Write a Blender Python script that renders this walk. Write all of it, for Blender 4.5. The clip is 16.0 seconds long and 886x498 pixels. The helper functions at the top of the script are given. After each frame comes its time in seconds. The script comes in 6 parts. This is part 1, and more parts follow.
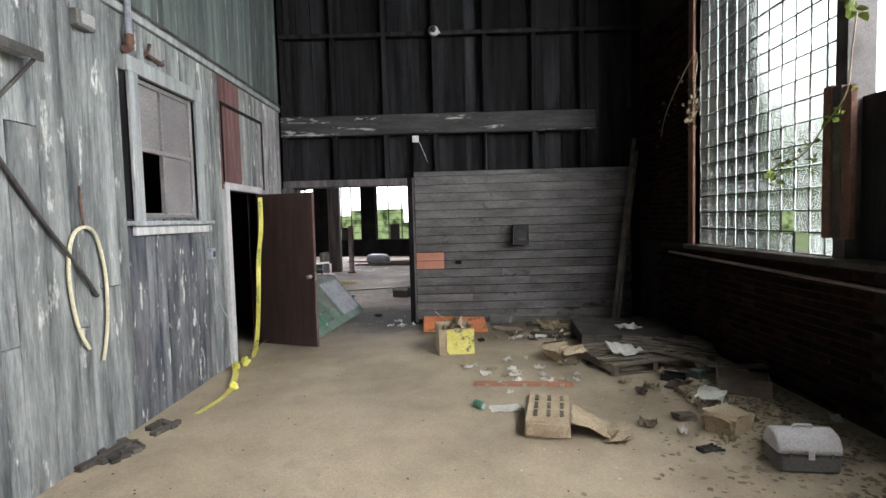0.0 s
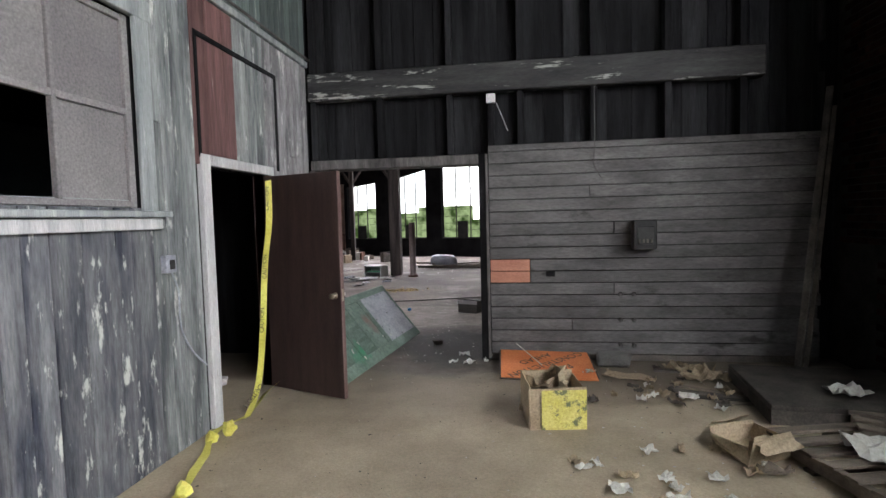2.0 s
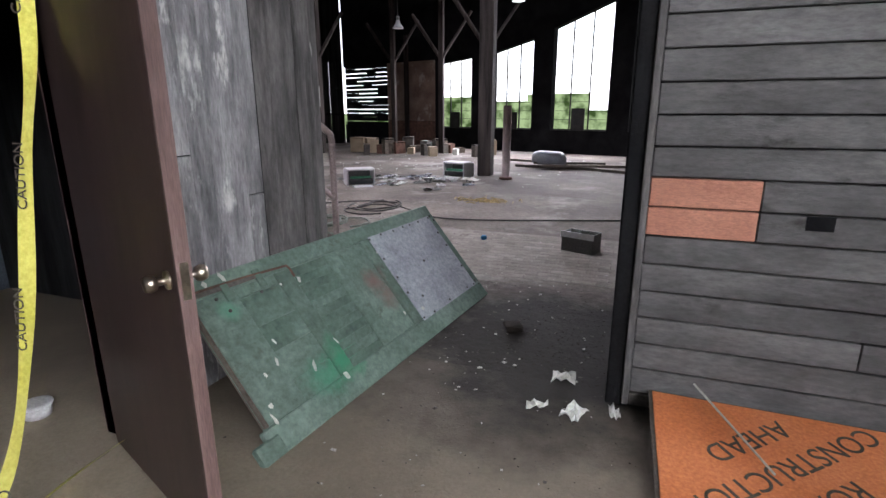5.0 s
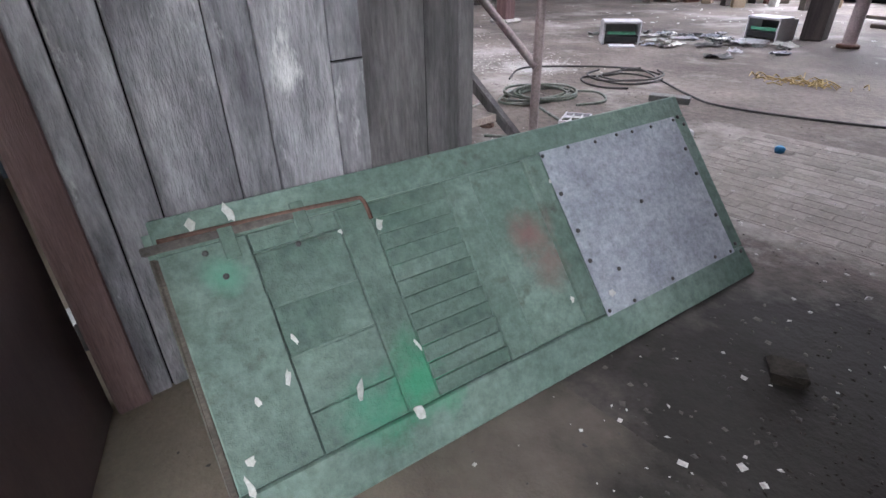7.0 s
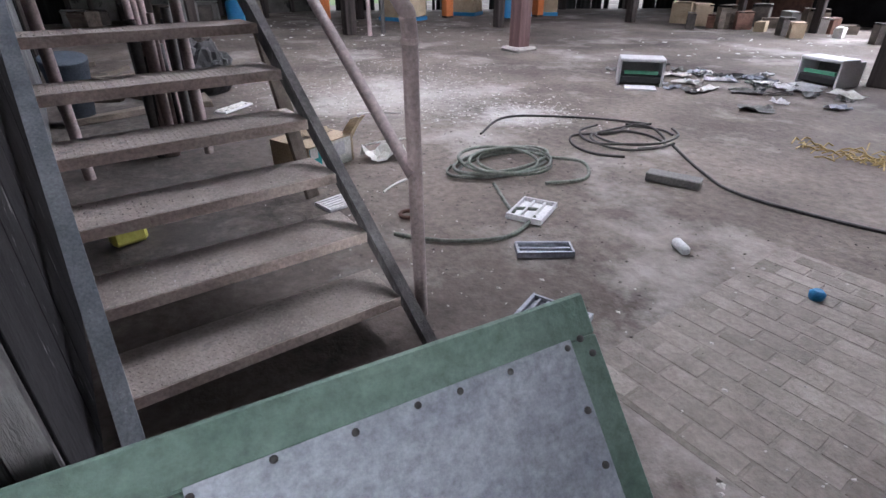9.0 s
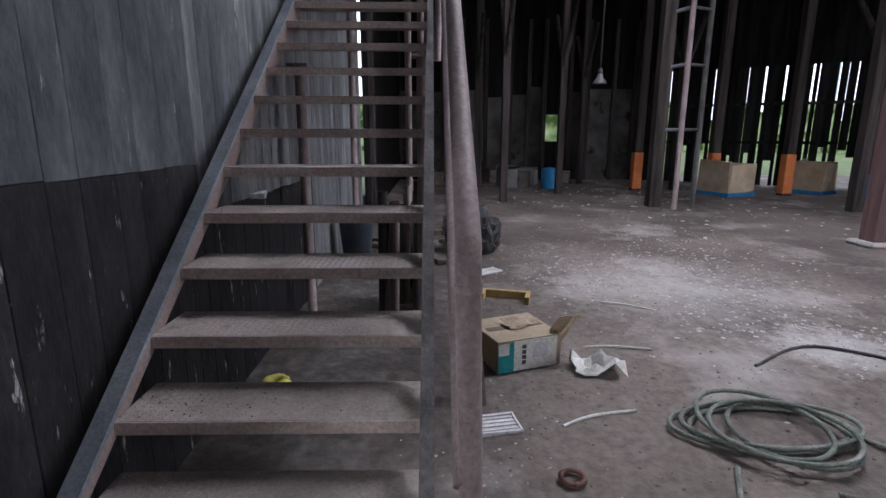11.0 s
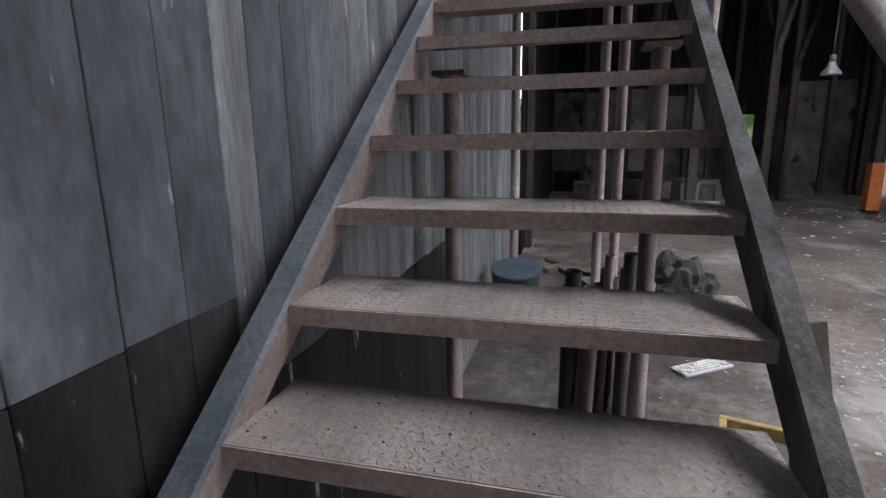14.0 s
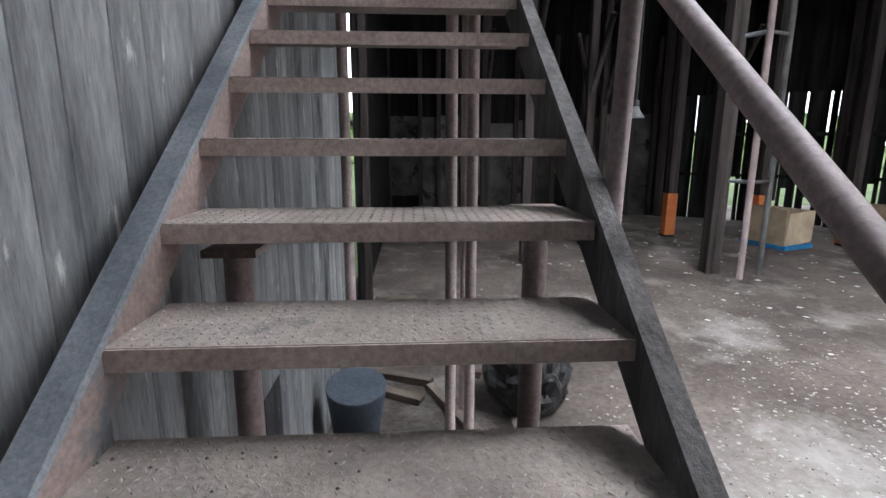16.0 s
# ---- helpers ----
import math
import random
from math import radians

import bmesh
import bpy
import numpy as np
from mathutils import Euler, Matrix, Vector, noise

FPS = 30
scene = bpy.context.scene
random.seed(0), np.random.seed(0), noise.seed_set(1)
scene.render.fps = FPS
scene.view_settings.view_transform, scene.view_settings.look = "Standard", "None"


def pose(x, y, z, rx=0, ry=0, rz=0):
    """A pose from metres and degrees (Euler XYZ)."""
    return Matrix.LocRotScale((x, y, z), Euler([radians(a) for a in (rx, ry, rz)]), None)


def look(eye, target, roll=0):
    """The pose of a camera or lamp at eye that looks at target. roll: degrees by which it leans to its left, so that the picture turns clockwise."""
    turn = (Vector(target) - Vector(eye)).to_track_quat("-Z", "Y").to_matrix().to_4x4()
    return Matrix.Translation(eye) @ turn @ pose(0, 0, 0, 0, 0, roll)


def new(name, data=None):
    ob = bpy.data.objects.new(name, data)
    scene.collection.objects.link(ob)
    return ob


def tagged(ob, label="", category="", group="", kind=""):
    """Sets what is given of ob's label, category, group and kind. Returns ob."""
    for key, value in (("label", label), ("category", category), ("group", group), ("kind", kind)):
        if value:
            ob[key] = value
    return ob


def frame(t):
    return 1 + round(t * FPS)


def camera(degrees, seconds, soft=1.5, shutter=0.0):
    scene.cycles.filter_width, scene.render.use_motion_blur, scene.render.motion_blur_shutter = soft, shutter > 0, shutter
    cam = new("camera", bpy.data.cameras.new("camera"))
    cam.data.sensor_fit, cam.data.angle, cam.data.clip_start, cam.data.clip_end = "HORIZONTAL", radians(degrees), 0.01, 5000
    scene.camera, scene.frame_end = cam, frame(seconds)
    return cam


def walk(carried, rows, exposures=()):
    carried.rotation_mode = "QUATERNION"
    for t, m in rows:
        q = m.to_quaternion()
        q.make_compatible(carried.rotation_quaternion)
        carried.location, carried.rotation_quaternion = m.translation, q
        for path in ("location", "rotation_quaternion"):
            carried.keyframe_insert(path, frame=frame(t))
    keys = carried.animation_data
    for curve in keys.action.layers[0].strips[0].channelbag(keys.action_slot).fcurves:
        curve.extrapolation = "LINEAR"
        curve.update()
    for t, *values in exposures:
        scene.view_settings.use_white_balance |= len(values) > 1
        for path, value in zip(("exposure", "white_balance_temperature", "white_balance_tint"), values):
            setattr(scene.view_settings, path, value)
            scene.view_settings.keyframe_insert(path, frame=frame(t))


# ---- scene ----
cam = camera(81.3, 16.0)
PATH = [
    (0, (0.41, 0.452, 1.656), (0.391, 2.448, 1.538), -1.5),
    (0.5, (0.289, 0.995, 1.638), (0.15, 2.987, 1.517), -1.5),
    (1, (0.223, 1.586, 1.632), (0.036, 3.573, 1.514), -1.6),
    (1.5, (0.221, 2.175, 1.628), (-0.015, 4.157, 1.505), -1.6),
    (2, (0.208, 2.794, 1.606), (-0.076, 4.77, 1.486), -1.5),
    (2.5, (0.205, 3.406, 1.592), (-0.082, 5.382, 1.477), -1.3),
    (3, (0.096, 3.987, 1.568), (-0.183, 5.964, 1.452), -1.2),
    (3.5, (0.055, 4.589, 1.499), (-0.257, 6.561, 1.384), -0.9),
    (4, (-0.049, 5.151, 1.48), (-0.437, 7.11, 1.364), -0.9),
    (4.5, (-0.132, 5.697, 1.433), (-0.631, 7.622, 1.218), -0.7),
    (5, (-0.173, 6.111, 1.412), (-0.834, 7.926, 0.892), -0.1),
    (5.2, (-0.212, 6.283, 1.389), (-0.933, 8.023, 0.717), 0.2),
    (7.3, (-0.658, 7.76, 1.249), (-2.015, 8.837, 0.25), -1.3),
    (7.5, (-0.7, 7.907, 1.242), (-2.068, 8.97, 0.243), -1.4),
    (8, (-0.829, 8.289, 1.282), (-2.193, 9.359, 0.286), -1.4),
    (8.2, (-0.872, 8.448, 1.297), (-2.22, 9.539, 0.3), -1.3),
    (10.3, (-1.425, 9.72, 1.413), (-3.215, 10.261, 0.704), 1.1),
    (10.5, (-1.472, 9.762, 1.418), (-3.325, 10.193, 0.802), 1.2),
    (11, (-1.605, 9.965, 1.431), (-3.559, 10.0, 1.001), 0.1),
    (11.5, (-1.737, 10.101, 1.409), (-3.665, 9.741, 1.021), -0.4),
    (12, (-2.002, 10.058, 1.417), (-3.844, 9.388, 1.017), -0.4),
    (12.5, (-2.309, 9.944, 1.405), (-4.09, 9.125, 1.008), -0.6),
    (13, (-2.535, 9.748, 1.407), (-4.317, 8.929, 1.015), -0.2),
    (13.5, (-2.847, 9.61, 1.435), (-4.671, 8.893, 1.038), -0.7),
    (14, (-3.145, 9.567, 1.64), (-5.037, 9.075, 1.216), -0.9),
    (14.5, (-3.406, 9.523, 1.782), (-5.338, 9.232, 1.358), -0.8),
    (15, (-3.617, 9.527, 1.9), (-5.571, 9.461, 1.479), -0.6),
    (15.5, (-3.79, 9.539, 2.044), (-5.745, 9.606, 1.628), -0.2),
    (16, (-3.998, 9.509, 2.195), (-5.951, 9.623, 1.779), 0.1),
]
EXPOSURES = [(0, 0.45, 6500, 13), (2.5, 0.25, 6400, 15), (3.5, 0.2, 6350, 17), (5.0, 0.55, 6200, 16), (7.5, 0.95, 6000, 17), (8.2, 1.0, 6000, 16), (10.3, 0.35, 5900, 16), (11.5, 0.15, 5900, 16), (13.0, 0.5, 6000, 13), (14.5, 0.65, 6100, 9), (16.0, 0.9, 6100, 9)]
walk(cam, [(t, look(eye, target, roll)) for t, eye, target, roll in PATH], EXPOSURES)

# ---- light ----
world = bpy.data.worlds.new("sky")
scene.world = world
world.use_nodes = True
wn = world.node_tree
sky = wn.nodes.new("ShaderNodeTexSky")
sky.sky_type, sky.sun_disc, sky.sun_elevation, sky.sun_rotation = "NISHITA", False, radians(48), radians(70)
wn.links.new(sky.outputs[0], wn.nodes["Background"].inputs[0])
wn.nodes["Background"].inputs[1].default_value = 0.12


def area_lamp(name, eye, target, w, h, power, colour=(1.0, 0.965, 0.96)):
    d = bpy.data.lights.new(name, "AREA")
    d.shape, d.size, d.size_y, d.energy, d.color = "RECTANGLE", w, h, power, colour
    ob = new(name, d)
    ob.matrix_world = look(eye, target)
    return ob


area_lamp("window_daylight", (5.4, 0.9, 4.9), (-1.4, 2.0, 0.3), 8.0, 3.4, 1080, (1.0, 0.98, 0.97))
area_lamp("hall_window_daylight", (-2.0, 23.2, 2.8), (-3.5, 12.0, 0.0), 3.0, 3.2, 370, (0.98, 0.97, 1.0))
area_lamp("hall_window_daylight_west", (-5.4, 24.1, 2.4), (-6.0, 12.0, 0.0), 4.6, 2.6, 260, (0.98, 0.97, 1.0))
# added fill from above, shining through an assumed gap in the unseen roof
area_lamp("added_overhead_fill", (-6.4, 13.1, 6.95), (-6.4, 13.1, 0.0), 4.2, 2.8, 470, (0.98, 0.97, 1.0))
sun_data = bpy.data.lights.new("sun", "SUN")
sun_data.energy, sun_data.angle, sun_data.color = 1.5, radians(6), (1.0, 0.96, 0.9)
sun = new("sun", sun_data)
sun.matrix_world = look((30, 12, 34), (0, 0, 0))


# ---- materials ----
def mat(name, c1, c2, scale=6.0, rough=0.85, metal=0.0, bump=0.25, stretch=(1, 1, 1), spots=None, spot_at=0.62, spot_scale=2.5, vary=0.25, fine=60.0, spot_stretch=None, spec=0.3, soft=0.05, soil_and_shade=False, patches=(), dirty_from=None, grainy=0.75):
    m = bpy.data.materials.new(name)
    m.use_nodes = True
    nt = m.node_tree
    n, l = nt.nodes, nt.links
    b = n["Principled BSDF"]
    tc = n.new("ShaderNodeTexCoord")
    info = n.new("ShaderNodeObjectInfo")
    add = n.new("ShaderNodeVectorMath"); add.operation = "ADD"
    mul = n.new("ShaderNodeVectorMath"); mul.operation = "SCALE"; mul.inputs[3].default_value = 37.0
    cmb = n.new("ShaderNodeCombineXYZ")
    for i in range(3):
        l.new(info.outputs["Random"], cmb.inputs[i])
    l.new(cmb.outputs[0], mul.inputs[0])
    l.new(tc.outputs["Object"], add.inputs[0])
    l.new(mul.outputs[0], add.inputs[1])

    def noise_tex(sc, st, detail=6.0, rg=0.6):
        mp = n.new("ShaderNodeMapping"); mp.inputs["Scale"].default_value = st
        t = n.new("ShaderNodeTexNoise"); t.inputs["Scale"].default_value = sc
        t.inputs["Detail"].default_value, t.inputs["Roughness"].default_value = detail, rg
        l.new(add.outputs[0], mp.inputs[0]); l.new(mp.outputs[0], t.inputs["Vector"])
        return t

    big = noise_tex(scale, stretch)
    ramp = n.new("ShaderNodeValToRGB")
    ramp.color_ramp.elements[0].position, ramp.color_ramp.elements[1].position = 0.33, 0.68
    ramp.color_ramp.elements[0].color, ramp.color_ramp.elements[1].color = (*c1, 1), (*c2, 1)
    l.new(big.outputs[0], ramp.inputs[0])
    col = ramp.outputs[0]
    grain = noise_tex(fine, stretch, 4.0, 0.7)
    mg = n.new("ShaderNodeMix"); mg.data_type, mg.blend_type = "RGBA", "OVERLAY"
    mg.inputs["Factor"].default_value = grainy
    l.new(col, mg.inputs[6]); l.new(grain.outputs[0], mg.inputs[7])
    col = mg.outputs[2]
    if spots:
        sp = noise_tex(spot_scale, spot_stretch or stretch, 8.0, 0.68)
        r2 = n.new("ShaderNodeValToRGB")
        r2.color_ramp.elements[0].position, r2.color_ramp.elements[1].position = spot_at, spot_at + soft
        l.new(sp.outputs[0], r2.inputs[0])
        mx = n.new("ShaderNodeMix"); mx.data_type = "RGBA"
        l.new(r2.outputs[0], mx.inputs["Factor"]); l.new(col, mx.inputs[6])
        mx.inputs[7].default_value = (*spots, 1)
        col = mx.outputs[2]
    if dirty_from is not None:  # hall dirt carried in over the concrete
        sep = n.new("ShaderNodeSeparateXYZ"); l.new(tc.outputs["Object"], sep.inputs[0])
        dn = noise_tex(1.3, (1, 1, 1), 7.0, 0.65)
        da = n.new("ShaderNodeMath"); da.operation = "MULTIPLY_ADD"; da.inputs[1].default_value = 1.4
        l.new(dn.outputs[0], da.inputs[0]); l.new(sep.outputs[1], da.inputs[2])
        dr_ = n.new("ShaderNodeMapRange")
        dr_.inputs["From Min"].default_value, dr_.inputs["From Max"].default_value = dirty_from, dirty_from + 1.7
        l.new(da.outputs[0], dr_.inputs["Value"])
        dm = n.new("ShaderNodeMix"); dm.data_type = "RGBA"; dm.inputs[7].default_value = (0.15, 0.125, 0.1, 1)
        l.new(dr_.outputs[0], dm.inputs["Factor"]); l.new(col, dm.inputs[6])
        col = dm.outputs[2]
    if soil_and_shade:  # soil and shade beside the opening, both painted into the floor colour
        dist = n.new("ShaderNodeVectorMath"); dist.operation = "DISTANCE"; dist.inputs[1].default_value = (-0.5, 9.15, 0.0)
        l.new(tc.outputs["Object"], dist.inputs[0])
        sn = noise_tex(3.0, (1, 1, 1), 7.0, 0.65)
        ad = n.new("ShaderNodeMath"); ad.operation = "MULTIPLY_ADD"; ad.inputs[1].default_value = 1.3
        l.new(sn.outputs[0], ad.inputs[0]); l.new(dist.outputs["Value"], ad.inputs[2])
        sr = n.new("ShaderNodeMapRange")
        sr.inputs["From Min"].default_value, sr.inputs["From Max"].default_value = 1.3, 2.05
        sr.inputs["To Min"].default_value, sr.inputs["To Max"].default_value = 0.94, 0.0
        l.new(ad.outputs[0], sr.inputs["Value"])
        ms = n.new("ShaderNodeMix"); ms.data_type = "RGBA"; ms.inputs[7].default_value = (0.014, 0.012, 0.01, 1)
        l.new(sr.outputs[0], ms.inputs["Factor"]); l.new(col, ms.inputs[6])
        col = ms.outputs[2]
    for (px, py), reach, tint, most in patches:  # ragged areas: spray and rub marks on the door, other tones on dirt
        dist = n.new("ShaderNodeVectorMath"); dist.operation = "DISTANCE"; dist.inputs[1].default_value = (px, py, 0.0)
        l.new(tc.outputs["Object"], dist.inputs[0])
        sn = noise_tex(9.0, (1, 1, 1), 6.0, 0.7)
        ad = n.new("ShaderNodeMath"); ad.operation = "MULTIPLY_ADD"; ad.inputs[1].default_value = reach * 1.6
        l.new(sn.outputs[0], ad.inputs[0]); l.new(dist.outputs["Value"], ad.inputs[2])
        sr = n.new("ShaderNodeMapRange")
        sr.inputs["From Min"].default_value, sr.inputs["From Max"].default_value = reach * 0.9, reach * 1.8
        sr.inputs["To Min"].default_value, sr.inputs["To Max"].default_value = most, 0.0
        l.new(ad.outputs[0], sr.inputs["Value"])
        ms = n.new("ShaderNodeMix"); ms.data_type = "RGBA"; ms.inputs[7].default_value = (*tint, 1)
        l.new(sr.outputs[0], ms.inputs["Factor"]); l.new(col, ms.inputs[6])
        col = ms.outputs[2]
    if vary:
        hs = n.new("ShaderNodeHueSaturation")
        mr = n.new("ShaderNodeMapRange")
        mr.inputs["To Min"].default_value, mr.inputs["To Max"].default_value = 1 - vary, 1 + vary
        l.new(info.outputs["Random"], mr.inputs["Value"]); l.new(mr.outputs[0], hs.inputs["Value"]); l.new(col, hs.inputs["Color"])
        col = hs.outputs[0]
    l.new(col, b.inputs["Base Color"])
    b.inputs["Roughness"].default_value, b.inputs["Metallic"].default_value = rough, metal
    b.inputs["Specular IOR Level"].default_value = spec
    bp = n.new("ShaderNodeBump"); bp.inputs["Strength"].default_value, bp.inputs["Distance"].default_value = bump, 0.01
    mh = n.new("ShaderNodeMath"); mh.operation = "ADD"
    l.new(big.outputs[0], mh.inputs[0]); l.new(grain.outputs[0], mh.inputs[1]); l.new(mh.outputs[0], bp.inputs["Height"])
    l.new(bp.outputs[0], b.inputs["Normal"])
    return m


V = (5, 5, 0.35)
M_BOARD = mat("weathered_grey_paint", (0.07, 0.078, 0.084), (0.3, 0.318, 0.315), 1.7, 0.9, stretch=(5, 5, 0.6), spots=(0.58, 0.585, 0.56), spot_at=0.585, spot_scale=2.2, vary=0.22, fine=17, bump=0.6, spot_stretch=(3, 3, 1.0), soft=0.09)
M_BOARD_PALE = mat("peeling_mauve_grey_paint", (0.11, 0.107, 0.115), (0.36, 0.35, 0.36), 1.9, 0.9, stretch=(4, 4, 0.9), spots=(0.6, 0.59, 0.58), spot_at=0.57, spot_scale=2.4, vary=0.14, fine=16, bump=0.8, spot_stretch=(3, 3, 1.1), soft=0.1)
M_BOARD_BLUE = mat("peeling_blue_paint", (0.026, 0.03, 0.046), (0.18, 0.185, 0.195), 1.9, 0.9, stretch=(5, 5, 0.7), spots=(0.52, 0.53, 0.5), spot_at=0.58, spot_scale=2.8, vary=0.15, fine=17, bump=0.6, spot_stretch=(4, 4, 1.2), soft=0.07)
M_BOARD_UP = mat("faded_green_grey_boards", (0.05, 0.064, 0.064), (0.14, 0.17, 0.163), 1.4, 0.9, stretch=V, spots=(0.32, 0.35, 0.33), spot_at=0.62, vary=0.35, fine=22, bump=0.4)
M_RED = mat("faded_red_boards", (0.085, 0.045, 0.045), (0.19, 0.1, 0.095), 2, 0.9, stretch=V, vary=0.2, fine=22, spots=(0.26, 0.2, 0.19), spot_at=0.64)
M_DARKWOOD = mat("near_black_boards", (0.007, 0.0072, 0.008), (0.027, 0.0275, 0.03), 1.6, 0.9, stretch=V, vary=0.4, fine=22, bump=0.5, spec=0.06)
M_BEAM = mat("dark_beam_with_flaking_whitewash", (0.018, 0.018, 0.02), (0.06, 0.06, 0.06), 2.0, 0.9, stretch=(0.6, 4, 4), spots=(0.36, 0.36, 0.34), spot_at=0.57, spot_scale=1.8, vary=0.1, fine=25, spot_stretch=(0.9, 3, 5))
M_PLANK = mat("grey_horizontal_planks", (0.06, 0.057, 0.058), (0.138, 0.134, 0.134), 1.6, 0.85, stretch=(0.9, 3, 3), spots=(0.025, 0.023, 0.022), spot_at=0.6, spot_scale=2.6, vary=0.16, fine=18, bump=0.5, spot_stretch=(0.8, 1.4, 1.4), soft=0.1)
M_SALMON = mat("faded_salmon_paint", (0.36, 0.16, 0.11), (0.48, 0.23, 0.16), 3, 0.9, stretch=(1, 3, 3), vary=0.05)
M_WHITE = mat("chipped_white_trim", (0.36, 0.36, 0.38), (0.58, 0.58, 0.58), 3, 0.7, stretch=V, spots=(0.16, 0.15, 0.14), spot_at=0.62, spot_scale=6, vary=0.05)
M_JAMB = mat("grimy_jamb_timber", (0.045, 0.042, 0.042), (0.14, 0.132, 0.13), 2.2, 0.85, stretch=(4, 4, 0.8), vary=0.1, fine=18, bump=0.6, spots=(0.26, 0.25, 0.245), spot_at=0.65, spot_scale=3)
M_SOIL = mat("near_black_soil", (0.02, 0.017, 0.014), (0.05, 0.043, 0.036), 6, 0.95, vary=0, spec=0.06)
M_FRAME = mat("grey_window_trim", (0.2, 0.22, 0.23), (0.38, 0.4, 0.4), 2.5, 0.85, stretch=V, spots=(0.55, 0.55, 0.52), spot_at=0.63, spot_scale=5, vary=0.1)
M_SASH = mat("dusty_grey_panes", (0.16, 0.15, 0.155), (0.23, 0.22, 0.22), 1.5, 0.75, vary=0.08, bump=0.05)
M_DOOR = mat("dark_brown_door_veneer", (0.03, 0.019, 0.018), (0.06, 0.038, 0.034), 2.5, 0.38, stretch=(4, 4, 0.5), vary=0.0, bump=0.05, spots=(0.12, 0.1, 0.09), spot_at=0.72, spec=0.4)
M_DOOR_EDGE = mat("reddish_door_edge", (0.1, 0.06, 0.055), (0.2, 0.13, 0.12), 3, 0.6, stretch=V, vary=0)
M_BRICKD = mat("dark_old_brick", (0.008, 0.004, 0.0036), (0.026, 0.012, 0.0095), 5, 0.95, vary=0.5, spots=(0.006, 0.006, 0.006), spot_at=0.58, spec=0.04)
M_MORTAR = mat("near_black_mortar", (0.014, 0.013, 0.012), (0.03, 0.028, 0.026), 5, 0.95, vary=0, spec=0.06)
M_CONC = mat("dusty_concrete_floor", (0.27, 0.22, 0.16), (0.5, 0.42, 0.31), 0.8, 0.88, bump=0.5, spots=(0.17, 0.138, 0.1), spot_at=0.58, spot_scale=0.8, vary=0, fine=60, soft=0.2, soil_and_shade=True, dirty_from=7.3, grainy=0.4)
# patches: first three darken the floor beneath the stairs, last three are paler
M_DIRT = mat("hall_dirt_floor", (0.07, 0.057, 0.05), (0.205, 0.172, 0.15), 0.6, 0.92, bump=0.9, spots=(0.4, 0.37, 0.345), spot_at=0.52, spot_scale=0.7, vary=0, fine=16, soft=0.2, soil_and_shade=True, patches=(((-4.1, 9.35), 1.2, (0.03, 0.027, 0.025), 0.85), ((-5.5, 9.35), 1.5, (0.03, 0.027, 0.025), 0.85), ((-7.2, 9.5), 1.6, (0.03, 0.027, 0.025), 0.8), ((-1.45, 10.75), 0.75, (0.5, 0.465, 0.44), 0.7), ((-6.4, 12.3), 1.5, (0.5, 0.47, 0.44), 0.5), ((-4.9, 12.8), 0.5, (0.55, 0.52, 0.5), 0.7)))
M_PAVER = mat("dusty_pavers", (0.17, 0.148, 0.13), (0.3, 0.268, 0.24), 3.0, 0.92, bump=0.6, vary=0.1, fine=40, grainy=0.5)
M_STAIRWALL = mat("grey_stair_wall", (0.06, 0.063, 0.067), (0.23, 0.233, 0.232), 1.3, 0.85, stretch=(4, 4, 0.7), spots=(0.44, 0.44, 0.42), spot_at=0.62, spot_scale=2.6, vary=0.18, fine=17, bump=0.6, spot_stretch=(4, 4, 1.0), soft=0.1)
# darker copy of the stair wall: weaker light near the stair foot, as colour
M_STAIRWALL_SHADE = mat("blue_grey_wall_in_shade", (0.026, 0.029, 0.033), (0.115, 0.121, 0.128), 1.1, 0.8, stretch=(2.2, 2.2, 0.8), spots=(0.36, 0.37, 0.37), spot_at=0.63, spot_scale=2.6, vary=0.12, fine=15, bump=0.6, spot_stretch=(6, 6, 1.0), soft=0.07)
M_STAIRWALL_LOW = mat("charcoal_paint_and_shade", (0.006, 0.006, 0.007), (0.03, 0.029, 0.03), 1.3, 0.75, stretch=(2.2, 2.2, 0.8), spots=(0.3, 0.3, 0.29), spot_at=0.63, spot_scale=3.4, vary=0.2, fine=17, bump=0.6, spot_stretch=(5, 5, 1.2), soft=0.05, spec=0.15)
M_TREAD = mat("dusty_brown_steel", (0.2, 0.172, 0.155), (0.4, 0.345, 0.31), 3.5, 0.8, metal=0.0, bump=0.6, spots=(0.1, 0.105, 0.115), spot_at=0.6, spot_scale=3.5, vary=0.1, fine=70, grainy=0.5, soft=0.12)
# paler than the treads: light caught by the front edges is in the colour
M_NOSE = mat("brown_nosing_with_caught_light", (0.42, 0.335, 0.3), (0.57, 0.47, 0.42), 4, 0.7, vary=0.08, bump=0.15)
M_STRINGER = mat("brown_painted_stringer", (0.15, 0.113, 0.1), (0.25, 0.19, 0.17), 2, 0.7, vary=0.0, bump=0.15, spots=(0.11, 0.12, 0.13), spot_at=0.6, spot_scale=6, soft=0.12)
M_FLANGE = mat("worn_blue_grey_flange", (0.1, 0.115, 0.13), (0.2, 0.215, 0.23), 5, 0.65, vary=0.0, bump=0.25, spots=(0.4, 0.41, 0.42), spot_at=0.68, spot_scale=18, fine=90)
M_PIPE = mat("dusty_mauve_brown_pipe", (0.17, 0.13, 0.125), (0.28, 0.22, 0.21), 3, 0.6, vary=0.12, bump=0.1)
M_PIPEDARK = mat("dark_iron_pipe", (0.035, 0.033, 0.033), (0.09, 0.085, 0.08), 4, 0.6, vary=0.2)
